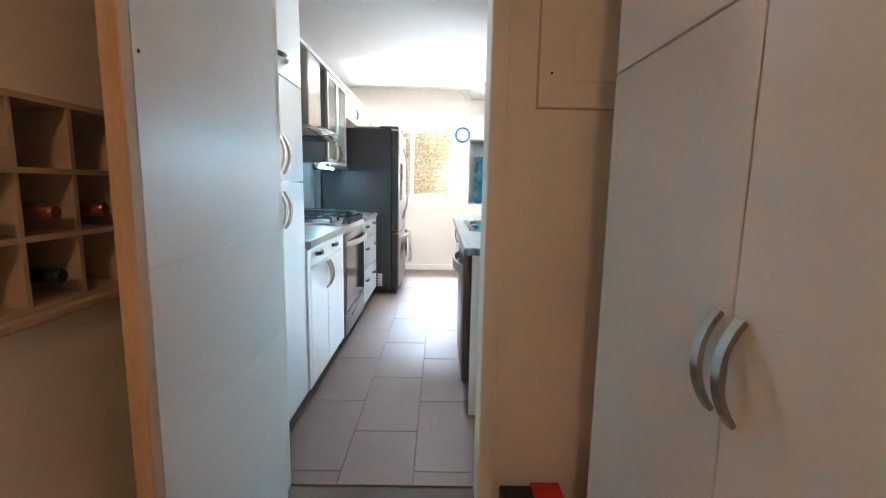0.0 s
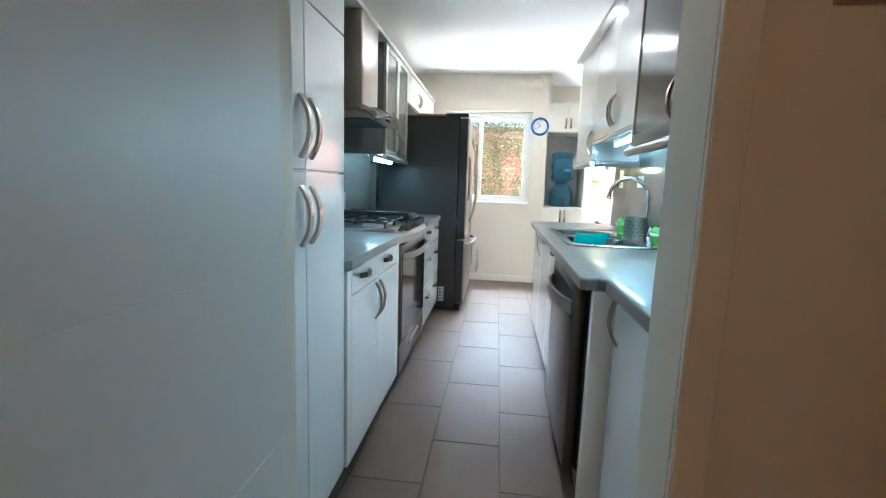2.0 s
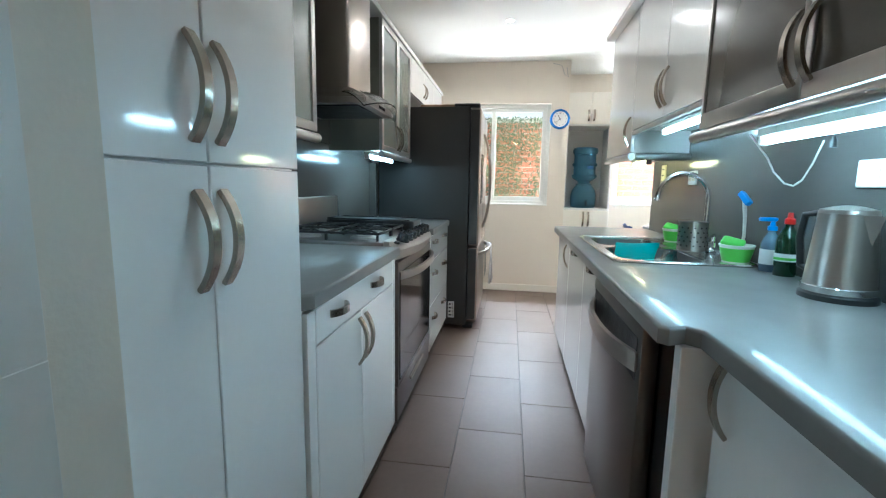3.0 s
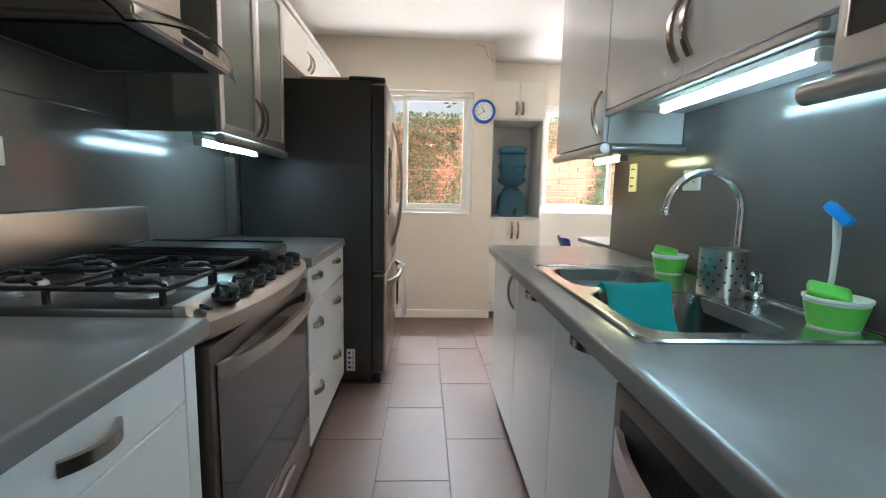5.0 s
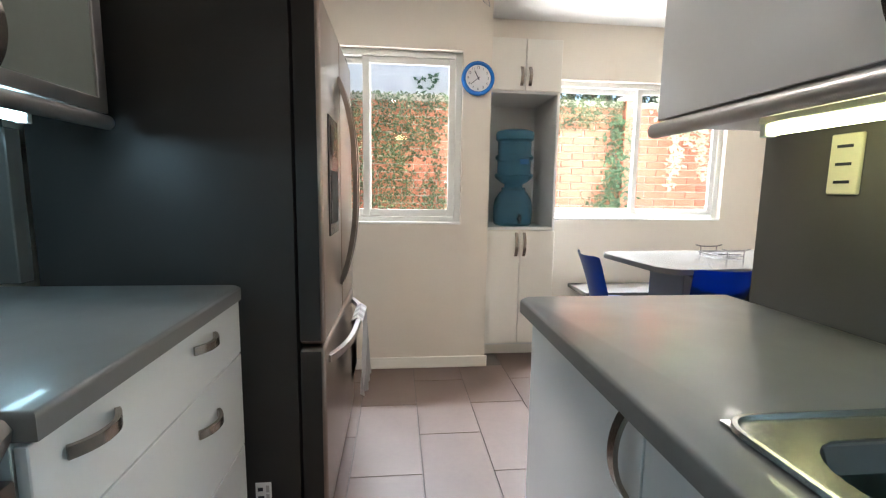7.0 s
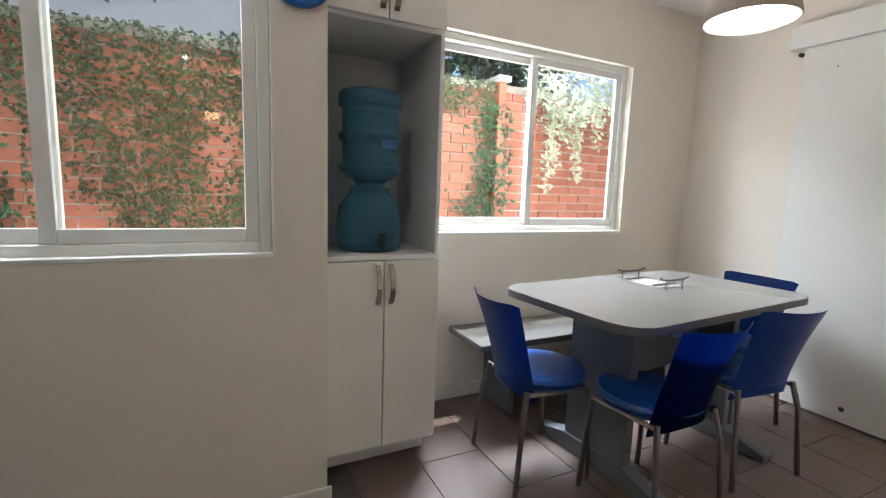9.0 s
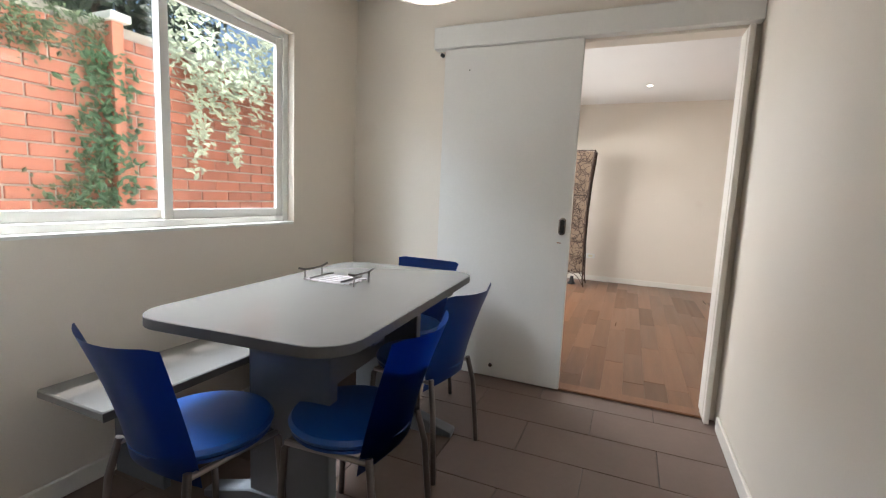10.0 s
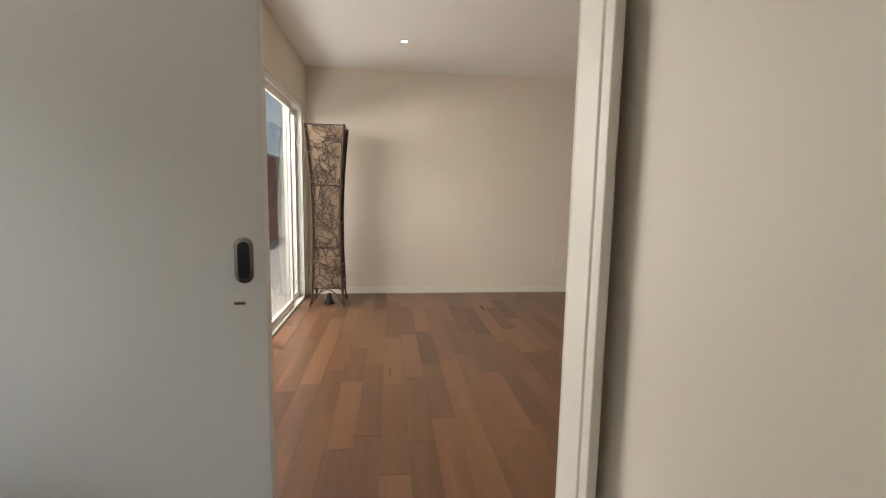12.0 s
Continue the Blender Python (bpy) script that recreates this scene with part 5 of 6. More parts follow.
for a, b, hu in ((X0, 1.136, 1.108), (1.136, X1, 1.164)):
    for za, zb, hz in ((0.118, 0.917, 0.82), (1.84, 2.17, 1.93)):
        d = part("door", boxes((a + 0.002, b - 0.002, YF - 0.0195, YF - 0.0015, za, zb - 0.003), bevel=0.002), TRIM, wc)
        add_handle(d, "y-", hu, hz, YF - 0.0195, small=zb > 1.5)
part("plinth", boxes((X0 + 0.005, X1 - 0.005, YF + 0.095, YB, 0, 0.0995)), TRIM, wc)

wd_ = thing("water_dispenser", (1.128, 6.965, 0.937), "blue translucent water bottle upturned on a matching blue dispenser", "water dispenser")
jx, jy, z0 = 1.128, 6.965, 0.9375
part("crock", lathe([(0, 0), (0.12, 0), (0.135, 0.012), (0.14, 0.05), (0.14, 0.14), (0.13, 0.19), (0.1, 0.235), (0.085, 0.25), (0.085, 0.27), (0.075, 0.272), (0, 0.272)], 40, pose(jx, jy, z0)), JUG, wd_, "blue plastic dispenser base")
jp = [(0.0, 0.24), (0.06, 0.24), (0.066, 0.285), (0.095, 0.3), (0.126, 0.325), (0.135, 0.34), (0.137, 0.349), (0.135, 0.358), (0.119, 0.366), (0.119, 0.45), (0.133, 0.462), (0.136, 0.473), (0.133, 0.484), (0.119, 0.496),
      (0.119, 0.585), (0.134, 0.598), (0.136, 0.63), (0.128, 0.652), (0.1, 0.664), (0, 0.662)]
j = part("water_bottle", lathe(jp, 40, pose(jx, jy, z0 + 0.008)), JUG, wd_, "ribbed blue water bottle")
part("label", boxes((jx + 0.01, jx + 0.07, jy - 0.1265, jy - 0.1245, z0 + 0.43, z0 + 0.465)), JUGL, j, "faint blue printed label")
tap = part("tap", lathe([(0.014, 0), (0.014, 0.035), (0.011, 0.04), (0, 0.04)], 12, pose(jx + 0.01, jy - 0.136, z0 + 0.055, 90, 0, 0)), RUBBER, wd_)
part("lever", boxes((jx + 0.002, jx + 0.018, jy - 0.178, jy - 0.15, z0 + 0.064, z0 + 0.088), bevel=0.003), RUBBER, tap)
part("nozzle", lathe([(0.008, 0), (0.01, 0.03)], 10, pose(jx + 0.01, jy - 0.163, z0 + 0.02)), RUBBER, tap)

# clock
ck = thing("wall_clock", (0.796, 6.655, 1.772), "round blue wall clock with a white face", "clock")
cm = pose(0.796, 6.659, 1.875, 90, 0, 0)
part("rim", lathe([(0, 0), (0.103, 0), (0.103, 0.018), (0.096, 0.03), (0.086, 0.03), (0.08, 0.018), (0, 0.017)], 48, cm), CLOCKB, ck, "blue plastic rim")
part("face", lathe([(0, 0.0175), (0.079, 0.0175), (0.079, 0.0185), (0, 0.0185)], 40, cm), FACE, ck)
for k in range(1, 13):
    a = radians(90 - 30 * k)
    tm = text_mesh(str(k), 0.021)
    tm.materials.append(INK)
    shared("numeral", tm, ck, cm @ pose(0.063 * math.cos(a), 0.063 * math.sin(a), 0.019))
for ang, ln, w in ((118, 0.048, 0.006), (218, 0.058, 0.004)):
    hb = boxes((-0.012, ln, -w / 2, w / 2, 0.0205, 0.0215))
    hb.transform(cm @ pose(0, 0, 0, 0, 0, ang))
    part("pointer", hb, INK, ck)
part("cap", lathe([(0.006, 0.0218), (0.006, 0.024), (0, 0.024)], 12, cm), INK, ck)
cw = thing("loose_cable", (0.8, 6.655, 2.3), "thin grey bell wire curling from the wall near the ceiling", "cable")
part("wire", sweep([(0.7, 6.657, 2.44), (0.79, 6.655, 2.42), (0.82, 6.652, 2.33), (0.86, 6.652, 2.3), (0.84, 6.654, 2.4)], 0.003, 6), CLOTHD, cw)

# pendant lamp
pd = thing("pendant_lamp", (2.195, 6.075, 1.8), "brushed metal pendant lamp with a white lining, lit", "pendant lamp")
pm = pose(2.195, 6.075, 1.815)
part("shade", lathe([(0.145, 0), (0.144, 0.015), (0.128, 0.075), (0.095, 0.125), (0.06, 0.155), (0.045, 0.165), (0.04, 0.2), (0.012, 0.215), (0.009, 0.215), (0.034, 0.196), (0.04, 0.16), (0.056, 0.15), (0.091, 0.121), (0.124, 0.072), (0.14, 0.014), (0.141, 0)], 40, pm, "ring"), SHADE, pd)
part("lining", lathe([(0.139, 0.002), (0.138, 0.014), (0.122, 0.071), (0.089, 0.118), (0.05, 0.145), (0.0, 0.15)], 40, pm, "open"), FLANGE, pd, "white lamp lining")
part("bulb", lathe([(0, 0.02), (0.028, 0.03), (0.04, 0.055), (0.03, 0.085), (0.018, 0.105), (0.018, 0.12)], 20, pm), BULB, pd, "lit round bulb")
part("cord", sweep([(2.195, 6.075, 2.04), (2.195, 6.075, CH)], 0.003, 6), WHITEP, pd)
part("ceiling_rose", lathe([(0.04, 0), (0.04, -0.02), (0.01, -0.035), (0, -0.035)], 20, pose(2.195, 6.075, CH - 0.0005)), SHADE, pd)

# table
TC = (2.425, 6.5)
tb = thing("dining_table", (*TC, 0), "grey laminate dining table with rounded corners on two pedestals", "table")
TZ = 0.763
part("tabletop", prism(rounded(TC[0] - 0.675, TC[0] + 0.675, TC[1] - 0.385, TC[1] + 0.385, 0.13, 8), TZ - 0.032, TZ - 0.0015), TEDGE, tb, "dark table edge")
part("top_sheet", prism(rounded(TC[0] - 0.673, TC[0] + 0.673, TC[1] - 0.383, TC[1] + 0.383, 0.128, 8), TZ - 0.0014, TZ), TABLE, tb, "grey laminate surface")
for px in (2.035, 2.79):
    pe = part("pedestal", boxes((px - 0.025, px + 0.025, 6.31, 6.64, 0.06, TZ - 0.0325), bevel=0.004), TLEG, tb, "grey panel leg")
    bm = bmesh.new()
    prof = [(6.11, 0), (6.11, 0.03), (6.31, 0.085), (6.64, 0.085), (6.85, 0.03), (6.85, 0)]
    va = [bm.verts.new((px - 0.035, y, z)) for y, z in prof]
    vb = [bm.verts.new((px + 0.035, y, z)) for y, z in prof]
    for k in range(6):
        bm.faces.new((va[k], va[(k + 1) % 6], vb[(k + 1) % 6], vb[k]))
    bm.faces.new(va)
    bm.faces.new(vb[::-1])
    bmesh.ops.bevel(bm, geom=list(bm.edges), offset=0.005, segments=1, affect="EDGES")
    part("foot", bm, TLEG, pe)
    part("top_bar", boxes((px - 0.03, px + 0.03, 6.15, 6.83, TZ - 0.07, TZ - 0.0325), bevel=0.004), TLEG, pe)
part("stretcher", boxes((2.061, 2.764, 6.48, 6.5, 0.38, 0.64), bevel=0.003), TLEG, tb)

tb.matrix_basis = pose(*TC, 0, 0, 0, 4)

bn = thing("wall_bench", (2.5, 7.1, 0), "grey laminate wall bench under the dining window", "bench")
part("seat", boxes((1.69, 3.55, 6.9, 7.262, 0.41, 0.443), bevel=0.005), TABLE, bn)
part("edge_strip", boxes((1.69, 3.55, 6.896, 6.8995, 0.41, 0.441)), TEDGE, bn)
for x in (1.95, 2.65, 3.35):
    part("support", boxes((x - 0.015, x + 0.015, 6.98, 7.262, 0, 0.4095), bevel=0.002), TLEG, bn)

# wire trivet
tv = thing("wire_trivet", (2.52, 6.62, TZ), "small chrome wire trivet on the table", "trivet")
for k in range(5):
    x = 2.44 + 0.035 * k
    part("bar", sweep([(x, 6.5, TZ + 0.012), (x, 6.74, TZ + 0.012)], 0.004, 6), DSTEEL, tv)
for y in (6.54, 6.7):
    part("bar", sweep([(2.43, y, TZ + 0.02), (2.6, y, TZ + 0.02)], 0.004, 6), DSTEEL, tv)
for y in (6.49, 6.75):
    part("side_bow", sweep([(2.42, y, TZ + 0.06), (2.46, y, TZ + 0.05), (2.52, y, TZ + 0.048), (2.58, y, TZ + 0.05), (2.62, y, TZ + 0.06)], 0.005, 6), DSTEEL, tv)
    for x in (2.46, 2.58):
        part("post", sweep([(x, y, TZ), (x, y, TZ + 0.05)], 0.004, 6), DSTEEL, tv)


# chairs: the back stands at -y and the sitter looks to +y
def chair():
    c = thing("dining_chair", (0, 0, 0), "blue plastic dining chair with a round seat and steel legs", "chair", "chairs round the table")
    part("seat", lathe([(0, 0.425), (0.17, 0.425), (0.195, 0.433), (0.2, 0.445), (0.19, 0.458), (0.15, 0.463), (0, 0.464)], 36, pose(0, 0.02, 0)), SEATB, c, "round padded blue seat")
    bm = bmesh.new()
    rows = []
    for i in range(11):
        v = i / 10
        z = 0.36 + 0.42 * v
        half = 0.172 + 0.03 * v - 0.016 * math.sin(math.pi * v)
        row = []
        for j in range(13):
            u = -1 + 2 * j / 12
            x = half * u
            y = -0.165 - 0.115 * v ** 1.4 + 0.06 * u * u
            zz = z + (0.012 * abs(u) ** 3 - 0.012 * abs(u) ** 12 if v > 0.9 else 0) - (0.035 * (1 - abs(u) ** 2) * -1 if v < 0.05 else 0)
            row.append(bm.verts.new((x, y, zz)))
        rows.append(row)
    for a, b in zip(rows, rows[1:]):
        for k in range(12):
            bm.faces.new((a[k], a[k + 1], b[k + 1], b[k]))
    bmesh.ops.solidify(bm, geom=bm.faces[:], thickness=0.012)
    part("backrest", bm, BLUE, c, "moulded blue plastic backrest")
    part("seat_ring", lathe([(0.18, 0.412), (0.192, 0.418), (0.19, 0.4255), (0.15, 0.4255), (0.15, 0.412)], 32, pose(0, 0.02, 0), "ring"), BLUE, c)
    for s in (-1, 1):
        part("rear_leg", sweep([(s * 0.2, -0.19, 0.001), (s * 0.185, -0.165, 0.3), (s * 0.165, -0.14, 0.42)], 0.0115, 10), DSTEEL, c, "steel tube leg")
        part("front_leg", sweep([(s * 0.182, 0.175, 0.001), (s * 0.165, 0.155, 0.38), (s * 0.14, 0.13, 0.412)], 0.0115, 10), DSTEEL, c, "steel tube leg")
        part("side_tube", sweep([(s * 0.165, -0.14, 0.405), (s * 0.165, 0.15, 0.4)], 0.0095, 8), STEEL, c)
    return c


ch = chair()
copy_thing(ch, pose(1.779, 6.58, 0, 0, 0, -95.5))
copy_thing(ch, pose(2.651, 6.233, 0, 0, 0, -7))
copy_thing(ch, pose(3.06, 6.53, 0, 0, 0, 87))
ch.matrix_basis = pose(2.05, 6.19, 0, 0, 0, 2)

# ---- wood-floored room ----
fl = thing("floor_lamp", (7.3, 6.1, 0), "tall square woven rattan floor lamp on wire feet", "floor lamp")
LX, LY, LZ0, LZ1 = 7.3, 6.11, 0.2, 1.84


def half_at(z):
    u = (z - LZ0) / (LZ1 - LZ0)
    return 0.135 + 0.035 * abs(2 * u - 0.75) ** 2


for sx in (-1, 1):
    for sy in (-1, 1):
        part("corner_post", sweep([(LX + sx * (half_at(max(z, LZ0)) + (0.03 if z < 0.05 else 0)), LY + sy * (half_at(max(z, LZ0)) + (0.02 if z < 0.05 else 0)), max(z, 0.001)) for z in (0.0, 0.1, 0.3, 0.6, 1.0, 1.4, LZ1 + 0.01)], 0.009, 8), RATTAN, fl)
for z in (LZ0, 0.62, 1.25, LZ1):
    h = half_at(z)
    part("hoop", sweep([(LX - h, LY - h, z), (LX + h, LY - h, z), (LX + h, LY + h, z), (LX - h, LY + h, z), (LX - h, LY - h, z)], 0.006, 6), RATTAN, fl)
bm = bmesh.new()
rings = []
for k in range(9):
    z = LZ0 + 0.01 + (LZ1 - LZ0 - 0.02) * k / 8
    h = half_at(z) - 0.014
    rings.append([bm.verts.new((LX + a * h, LY + b * h, z)) for a, b in ((-1, -1), (1, -1), (1, 1), (-1, 1))])
for p, q in zip(rings, rings[1:]):
    for k in range(4):
        bm.faces.new((p[k], p[(k + 1) % 4], q[(k + 1) % 4], q[k]))
part("liner", bm, LINER, fl, "pale paper lining")
rng = random.Random(4)
bm = bmesh.new()
for side in range(4):
    for k in range(200):
        z = rng.uniform(LZ0 + 0.02, LZ1 - 0.02)
        u = rng.uniform(-0.9, 0.9)
        a = rng.uniform(0, 6.3)
        pts = []
        for q in range(5):
            h = half_at(z) - 0.006
            ca, sa = ((u * h, -h), (h, u * h), (-u * h, h), (-h, -u * h))[side]
            pts.append((LX + ca, LY + sa, z))
            a += rng.uniform(-0.9, 0.9)
            z = min(LZ1 - 0.01, max(LZ0 + 0.01, z + 0.045 * math.sin(a)))
            u = min(0.95, max(-0.95, u + 0.3 * math.cos(a)))
        merge(bm, sweep(pts, 0.004, 4))
tagged(part("weave", bm, RATTAN, fl, "tangled dark rattan strands"), kind="stuff")
for s in (-1, 1):
    for ax in (0, 1):
        pts = []
        for k in range(9):
            u = -1 + k / 4
            h = half_at(LZ0)
            zz = 0.04 + 0.15 * (1 - u * u)
            pts.append((LX + u * h, LY + s * h, zz) if ax == 0 else (LX + s * h, LY + u * h, zz))
        part("foot_arch", sweep(pts, 0.005, 6), RATTAN, fl)
part("lamp_socket", lathe([(0.05, 0.001), (0.06, 0.02), (0.03, 0.05), (0.02, 0.12), (0, 0.12)], 16, pose(LX, LY, 0)), RUBBER, fl)
for y in (5.92, 3.43):
    t = thing("wall_outlet", (7.77, y, 0.375), "white socket plate low on the beige wall", "outlet")
    part("plate", boxes((7.77, 7.7798, y - 0.06, y + 0.06, 0.34, 0.41), bevel=0.003), WHITEP, t)
    part("socket", boxes((7.7685, 7.7698, y - 0.03, y + 0.03, 0.36, 0.39)), CREAMP, t)

# ---- garden ----
solid("ground", boxes((-200, 200, 7.43, 300, -0.4, -0.12)), PAVE, "pale paved garden strip", "ground", S)
solid("patio", boxes((3.75, 12, 6.56, 8.55, -0.119, -0.03)), PAVE, "concrete patio outside the glazing", "patio", S)
nb = thing("garden_building", (0, 11.2, 0), "weathered white rendered wall beyond the brick wall", "building")
part("wall", boxes((-9, 2.6, 11.2, 11.6, -0.12, 6.0)), RENDERW, nb)
part("coping", boxes((-9.05, 2.65, 11.15, 11.65, 6.001, 6.1)), RENDERW, nb)


def leaves(name, pts, normals, size, material, label, category, seed, up=0.3):
    """Many small bent leaves as one object."""
    rg = random.Random(seed)
    verts, faces = [], []
    for p, nrm in zip(pts, normals):
        nrm = (Vector(nrm) + Vector((rg.uniform(-0.7, 0.7), rg.uniform(-0.4, 0.4), rg.uniform(-0.4, 0.7)))).normalized()
        t = nrm.orthogonal().normalized()
        t = Matrix.Rotation(rg.uniform(0, 6.28), 3, nrm) @ t
        b = nrm.cross(t)
        s = size * rg.uniform(0.55, 1.3)
        i = len(verts)
        p = Vector(p)
        verts += [p - t * s, p + b * s * 0.55 - nrm * s * 0.2, p + t * s, p - b * s * 0.55 - nrm * s * 0.2, p + nrm * s * 0.12]
        faces += [(i, i + 1, i + 4), (i + 1, i + 2, i + 4), (i + 2, i + 3, i + 4), (i + 3, i, i + 4)]
    me = bpy.data.meshes.new(name)
    me.from_pydata(verts, [], faces)
    me.materials.append(material)
    return tagged(new(name, me), label, category, "", "stuff")


BWY = 8.6
rg = random.Random(11)
pts, nr = [], []
while len(pts) < 20000:
    x, z = rg.uniform(-2.6, 2.75), rg.uniform(0.2, 2.18)
    d = noise.fractal(Vector((x * 1.7, z * 1.1, 3)), 1.0, 2.0, 3)
    lim = 0.62 - 0.55 * max(0, (z - 1.5) / 0.7) - 0.12 * (x < 0.3) + 0.3 * max(0, min(1, (x - 1.2) / 1.2)) * (z < 2.1) - (0.3 if -0.5 < x < 2.0 and z < 1.9 else 0) - (0.9 if -1.0 < x < -0.62 else 0) - (0.5 if 2.6 < x < 2.95 else 0)
    if d + rg.uniform(-0.25, 0.25) > lim - 0.55:
        pts.append((x, BWY - rg.uniform(0.01, 0.07), z))
        nr.append((0, -1, 0.35))
leaves("ivy", pts, nr, 0.02, IVYL, "sun-bleached brown-green ivy climbing over the brick wall", "ivy", 2)
pts, nr = [], []
for k in range(800):
    x, z = rg.gauss(2.72, 0.1), rg.uniform(0.5, 2.0)
    pts.append((x, BWY - rg.uniform(0.01, 0.12), z))
    nr.append((0, -1, 0.3))
for k in range(1800):
    x, z = rg.gauss(-0.82, 0.12), rg.uniform(0.3, 2.5)
    pts.append((x, BWY - rg.uniform(0.05, 0.3), z))
    nr.append((0, -1, 0.3))
leaves("ivy_column", pts, nr, 0.03, LEAF, "dense dark ivy columns on the brick wall", "ivy", 3)
pts, nr = [], []
for k in range(2600):
    x = rg.uniform(3.0, 4.9)
    pts.append((x, BWY - rg.uniform(0.05, 0.5), 2.05 + 0.12 * math.sin(x * 5) + abs(rg.gauss(0, 0.28)) - 0.18 * rg.random()))
    nr.append((-0.2, -1, 0.6))
for sx, ln in ((3.28, 0.78), (3.34, 0.6), (3.63, 0.66), (3.58, 0.45), (3.85, 0.35), (4.1, 0.3), (3.45, 0.3)):
    for k in range(int(150 * ln)):
        v = rg.random()
        pts.append((sx + rg.gauss(0, 0.025), BWY - 0.15 + rg.gauss(0, 0.03), 2.0 - ln * v))
        nr.append((-0.2, -1, 0.5))
leaves("hanging_creeper", pts, nr, 0.028, LEAFP, "pale variegated creeper hanging over the brick wall", "creeper", 5)
tr = thing("tree", (3.4, 10.3, -0.12), "dark leafy tree standing behind the brick wall", "tree")
part("trunk", sweep([(3.4, 10.3, -0.12), (3.45, 10.3, 1.2), (3.35, 10.25, 2.4), (3.4, 10.3, 3.2)], [0.14, 0.11, 0.08, 0.04], 10), BARK, tr)
for a, l in ((0.3, 1.1), (2.0, 1.2), (3.6, 1.0), (5.0, 1.1)):
    part("limb", sweep([(3.38, 10.27, 2.2), (3.38 + 0.5 * l * math.cos(a), 10.27 + 0.3 * l * math.sin(a), 2.8), (3.38 + l * math.cos(a), 10.27 + 0.7 * l * math.sin(a), 3.1)], [0.05, 0.03, 0.012], 7), BARK, tr)
pts, nr = [], []
for k in range(5200):
    c = rg.choice(((2.3, 10.0, 2.7, 0.55), (3.1, 9.9, 2.9, 0.6), (3.9, 10.1, 2.8, 0.6), (3.4, 10.4, 3.5, 0.7), (2.6, 10.3, 3.4, 0.6), (4.5, 10.3, 3.0, 0.6)))
    v = Vector((rg.gauss(0, 1), rg.gauss(0, 1), rg.gauss(0, 1))).normalized() * c[3] * rg.random() ** 0.4
    pts.append((c[0] + v.x, c[1] + v.y, c[2] + v.z))
    nr.append((v.x, v.y - 0.4, v.z + 0.2))
cr = leaves("crown", pts, nr, 0.055, LEAFD, "", "", 6)
cr.matrix_basis = Matrix.Translation((-3.4, -10.3, 0.12))
cr.parent = tr
pts, nr = [], []
for k in range(700):
    x = rg.uniform(-1.6, 2.2)
    z = 3.0 + abs(rg.gauss(0, 0.6)) + 0.5 * noise.noise(Vector((x * 2, 0, 0)))
    if noise.noise(Vector((x * 1.6, z * 1.6, 7))) > (0.1 if x > -0.5 else -0.2):
        pts.append((x, 11.15, z))
        nr.append((0, -1, 0.2))
leaves("wall_vine", pts, nr, 0.05, LEAF, "thin vine trailing over the white rendered wall", "ivy", 8)

# ---- pieces of floors and walls ----
# floor tiles, 0.303 x 0.615 m in running bond
def slab_mesh(name, w, l, h, material, bevel=0.0015):
    bm = boxes((-w / 2, w / 2, -l / 2, l / 2, -h, 0), bevel=bevel)
    return finish(bm, name, material)


TW, TL, J = 0.303, 0.615, 0.0032
tile_me = slab_mesh("tile", TW - J, TL - J, 0.0075, TILE)
cut_tiles = {}
for i in range(-4, 13):
    xa = 0.1 + i * TW
    off = 3.06 if i % 2 == 0 else 3.3675
    for k in range(-9, 8):
        ya = off + k * TL
        yb = ya + TL
        lim = (-0.82, 1.27, 2.05, 6.66)
        if xa >= 1.0 - 0.12:
            lim = (-0.82, 3.619, 4.9 if xa > 1.2 else 2.05, 7.28)
        if yb < 2.0:
            lim = (-0.25, 1.45, -1.7, 2.06)
        x0, x1, y0, y1 = max(xa, lim[0]), min(xa + TW, lim[1]), max(ya, lim[2]), min(yb, lim[3])
        if x1 - x0 < 0.02 or y1 - y0 < 0.02:
            continue
        key = (round(x1 - x0, 3), round(y1 - y0, 3))
        if key == (round(TW, 3), round(TL, 3)):
            me = tile_me
        else:
            me = cut_tiles.get(key) or cut_tiles.setdefault(key, slab_mesh("cut_tile", key[0] - J, key[1] - J, 0.0075, TILE))
        shared("tile", me, floor, pose((x0 + x1) / 2, (y0 + y1) / 2, 0))

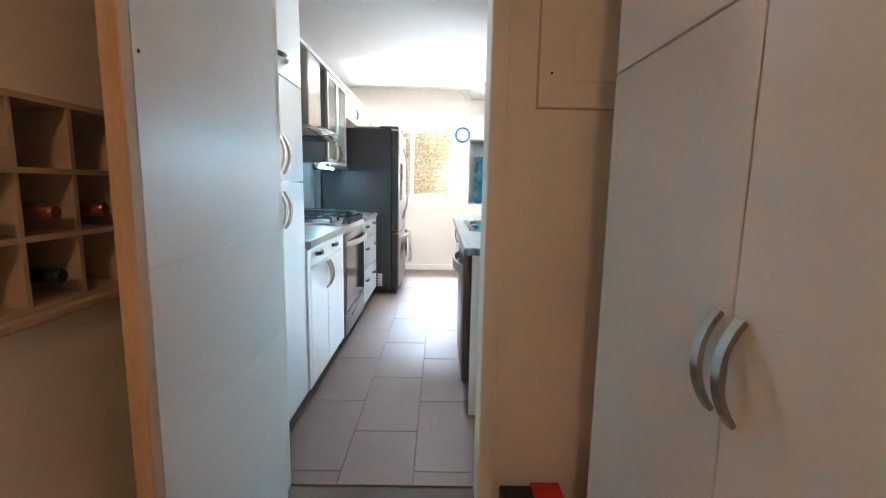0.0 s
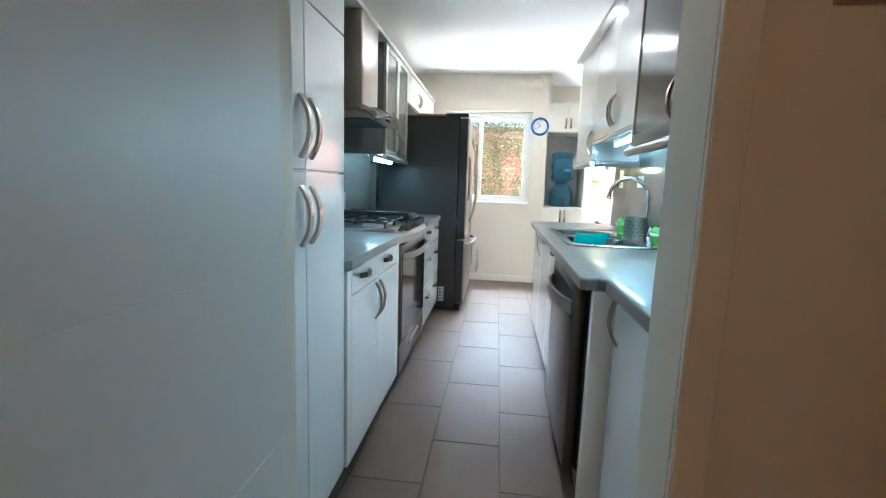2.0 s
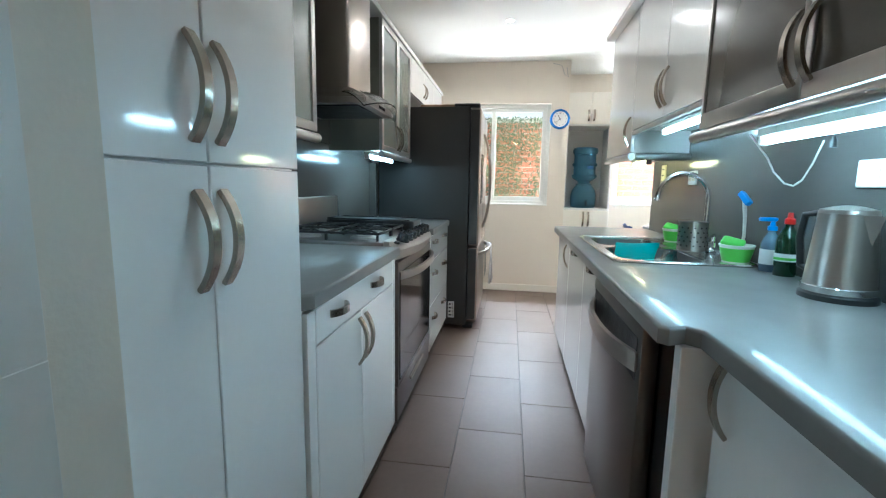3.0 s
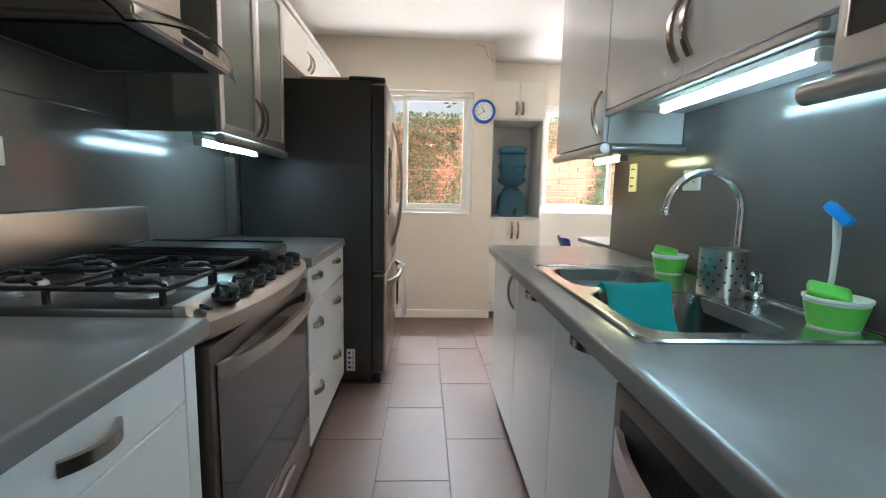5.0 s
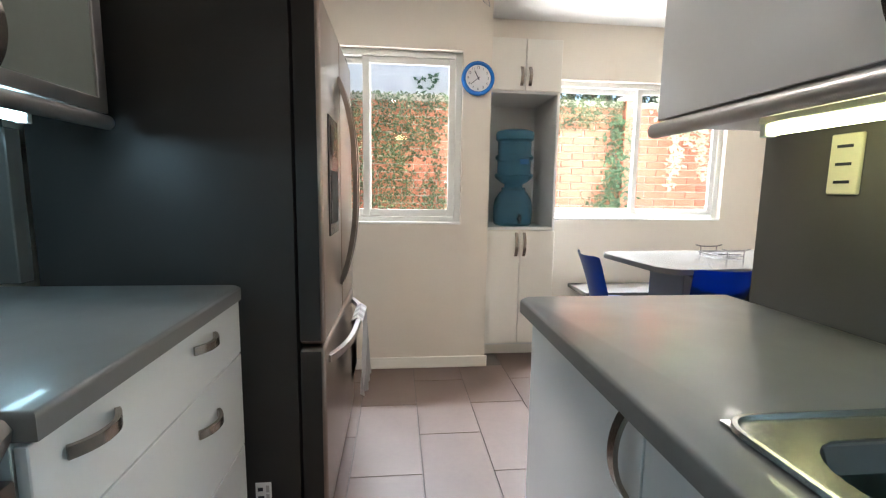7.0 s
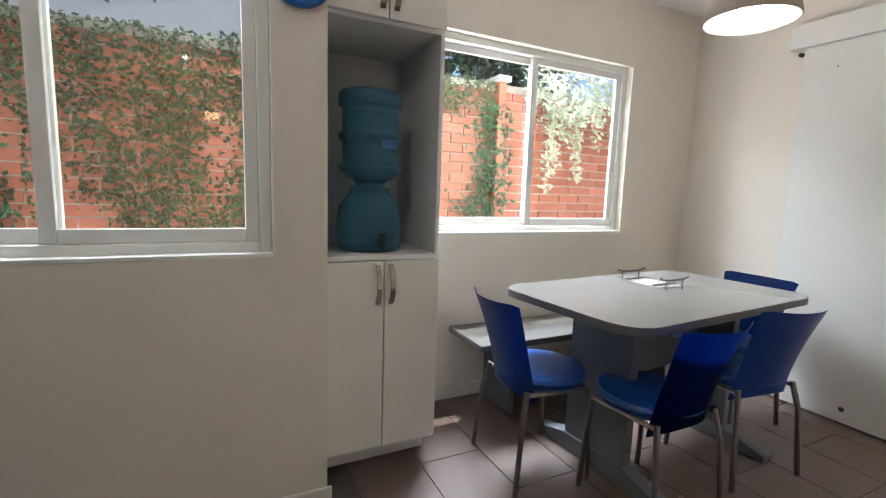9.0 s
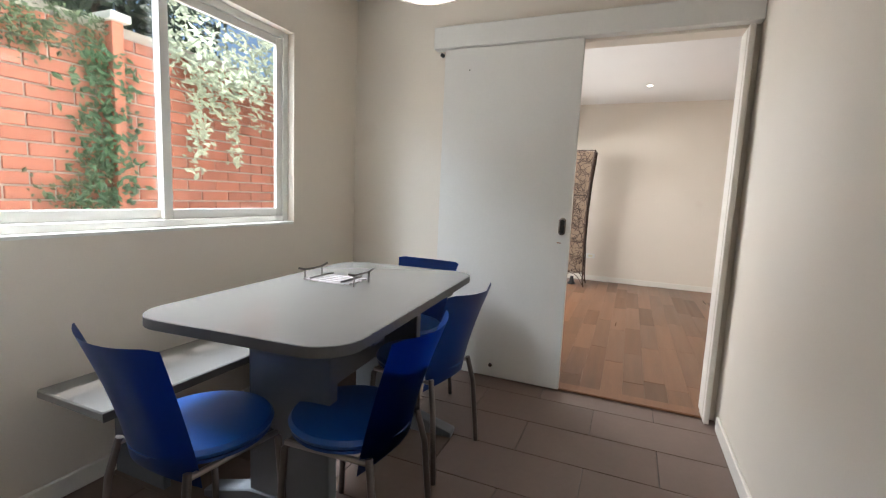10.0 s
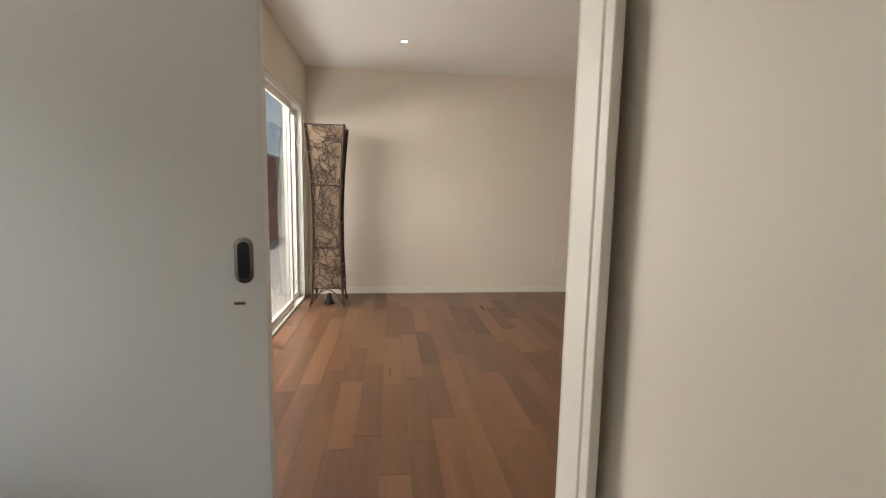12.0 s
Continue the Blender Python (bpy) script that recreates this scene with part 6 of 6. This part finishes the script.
# wood planks along x
PW = 0.128
prg = random.Random(9)
plank_me = {}
y = 6.4
row = 0
while y > 1.4:
    x = 3.701 - prg.uniform(0.1, 0.7)
    while x < 7.78:
        ln = prg.choice((0.6, 0.75, 0.9, 0.9))
        x0, x1 = max(x, 3.701), min(x + ln, 7.779)
        x += ln
        if x1 - x0 < 0.04:
            continue
        dark = prg.random() < 0.16 or (5.6 < x0 < 6.1 and abs(y - PW / 2 - 5.46) < 0.06)
        key = (round(x1 - x0, 2), dark)
        me = plank_me.get(key) or plank_me.setdefault(key, finish(
            boxes((-(key[0] - 0.0006) / 2, (key[0] - 0.0006) / 2, -(PW - 0.0006) / 2, (PW - 0.0006) / 2, -0.0015, 0.012), bevel=0.0005), "plank", PLANKD if dark else PLANK))
        shared("plank", me, floor_2, pose((x0 + x1) / 2, y - PW / 2, 0))
    y -= PW
    row += 1

# brick garden wall
garden_wall = solid("garden_wall", boxes((-6, 2.8, BWY + 0.006, BWY + 0.2, -0.12, 2.17), (2.8, 16, BWY + 0.006, BWY + 0.2, -0.12, 2.17)), MORTAR, "red brick garden wall with pale joints", "brick wall", S)
BW, BH, BJ = 0.235, 0.07, 0.012
brick_me = finish(boxes((-BW / 2, BW / 2, -0.006, 0.03, -BH / 2, BH / 2), bevel=0.003), "brick", BRICK)
rest = bmesh.new()
brg = random.Random(21)
n_rows = int(2.28 / (BH + BJ))
for r in range(n_rows):
    z = -0.1 + r * (BH + BJ) + BH / 2
    for c in range(-24, 62):
        x = 0.1 + (c + 0.5 * (r % 2)) * (BW + BJ)
        if x > 15.8:
            continue
        dy = brg.uniform(-0.002, 0.002)
        if 1.75 < x < 4.6 and 0.75 < z:
            shared("brick", brick_me, garden_wall, pose(x, BWY + dy, z))
        else:
            box(rest, x - BW / 2, x + BW / 2, BWY - 0.006 + dy, BWY + 0.02, z - BH / 2, z + BH / 2)
tagged(part("bricks", rest, BRICK, garden_wall, smooth=None), kind="stuff")
# soldier course and white cap of the pillar
pl = thing("brick_pillar", (2.79, 8.52, -0.12), "slim red pillar with a white cap on the garden wall", "pillar")
part("shaft", boxes((2.755, 2.825, BWY - 0.08, BWY - 0.0062, -0.12, 2.17), bevel=0.003), BRICK, pl)
part("cap", boxes((2.725, 2.855, BWY - 0.12, BWY + 0.1, 2.1705, 2.22), bevel=0.006), WHITEP, pl)
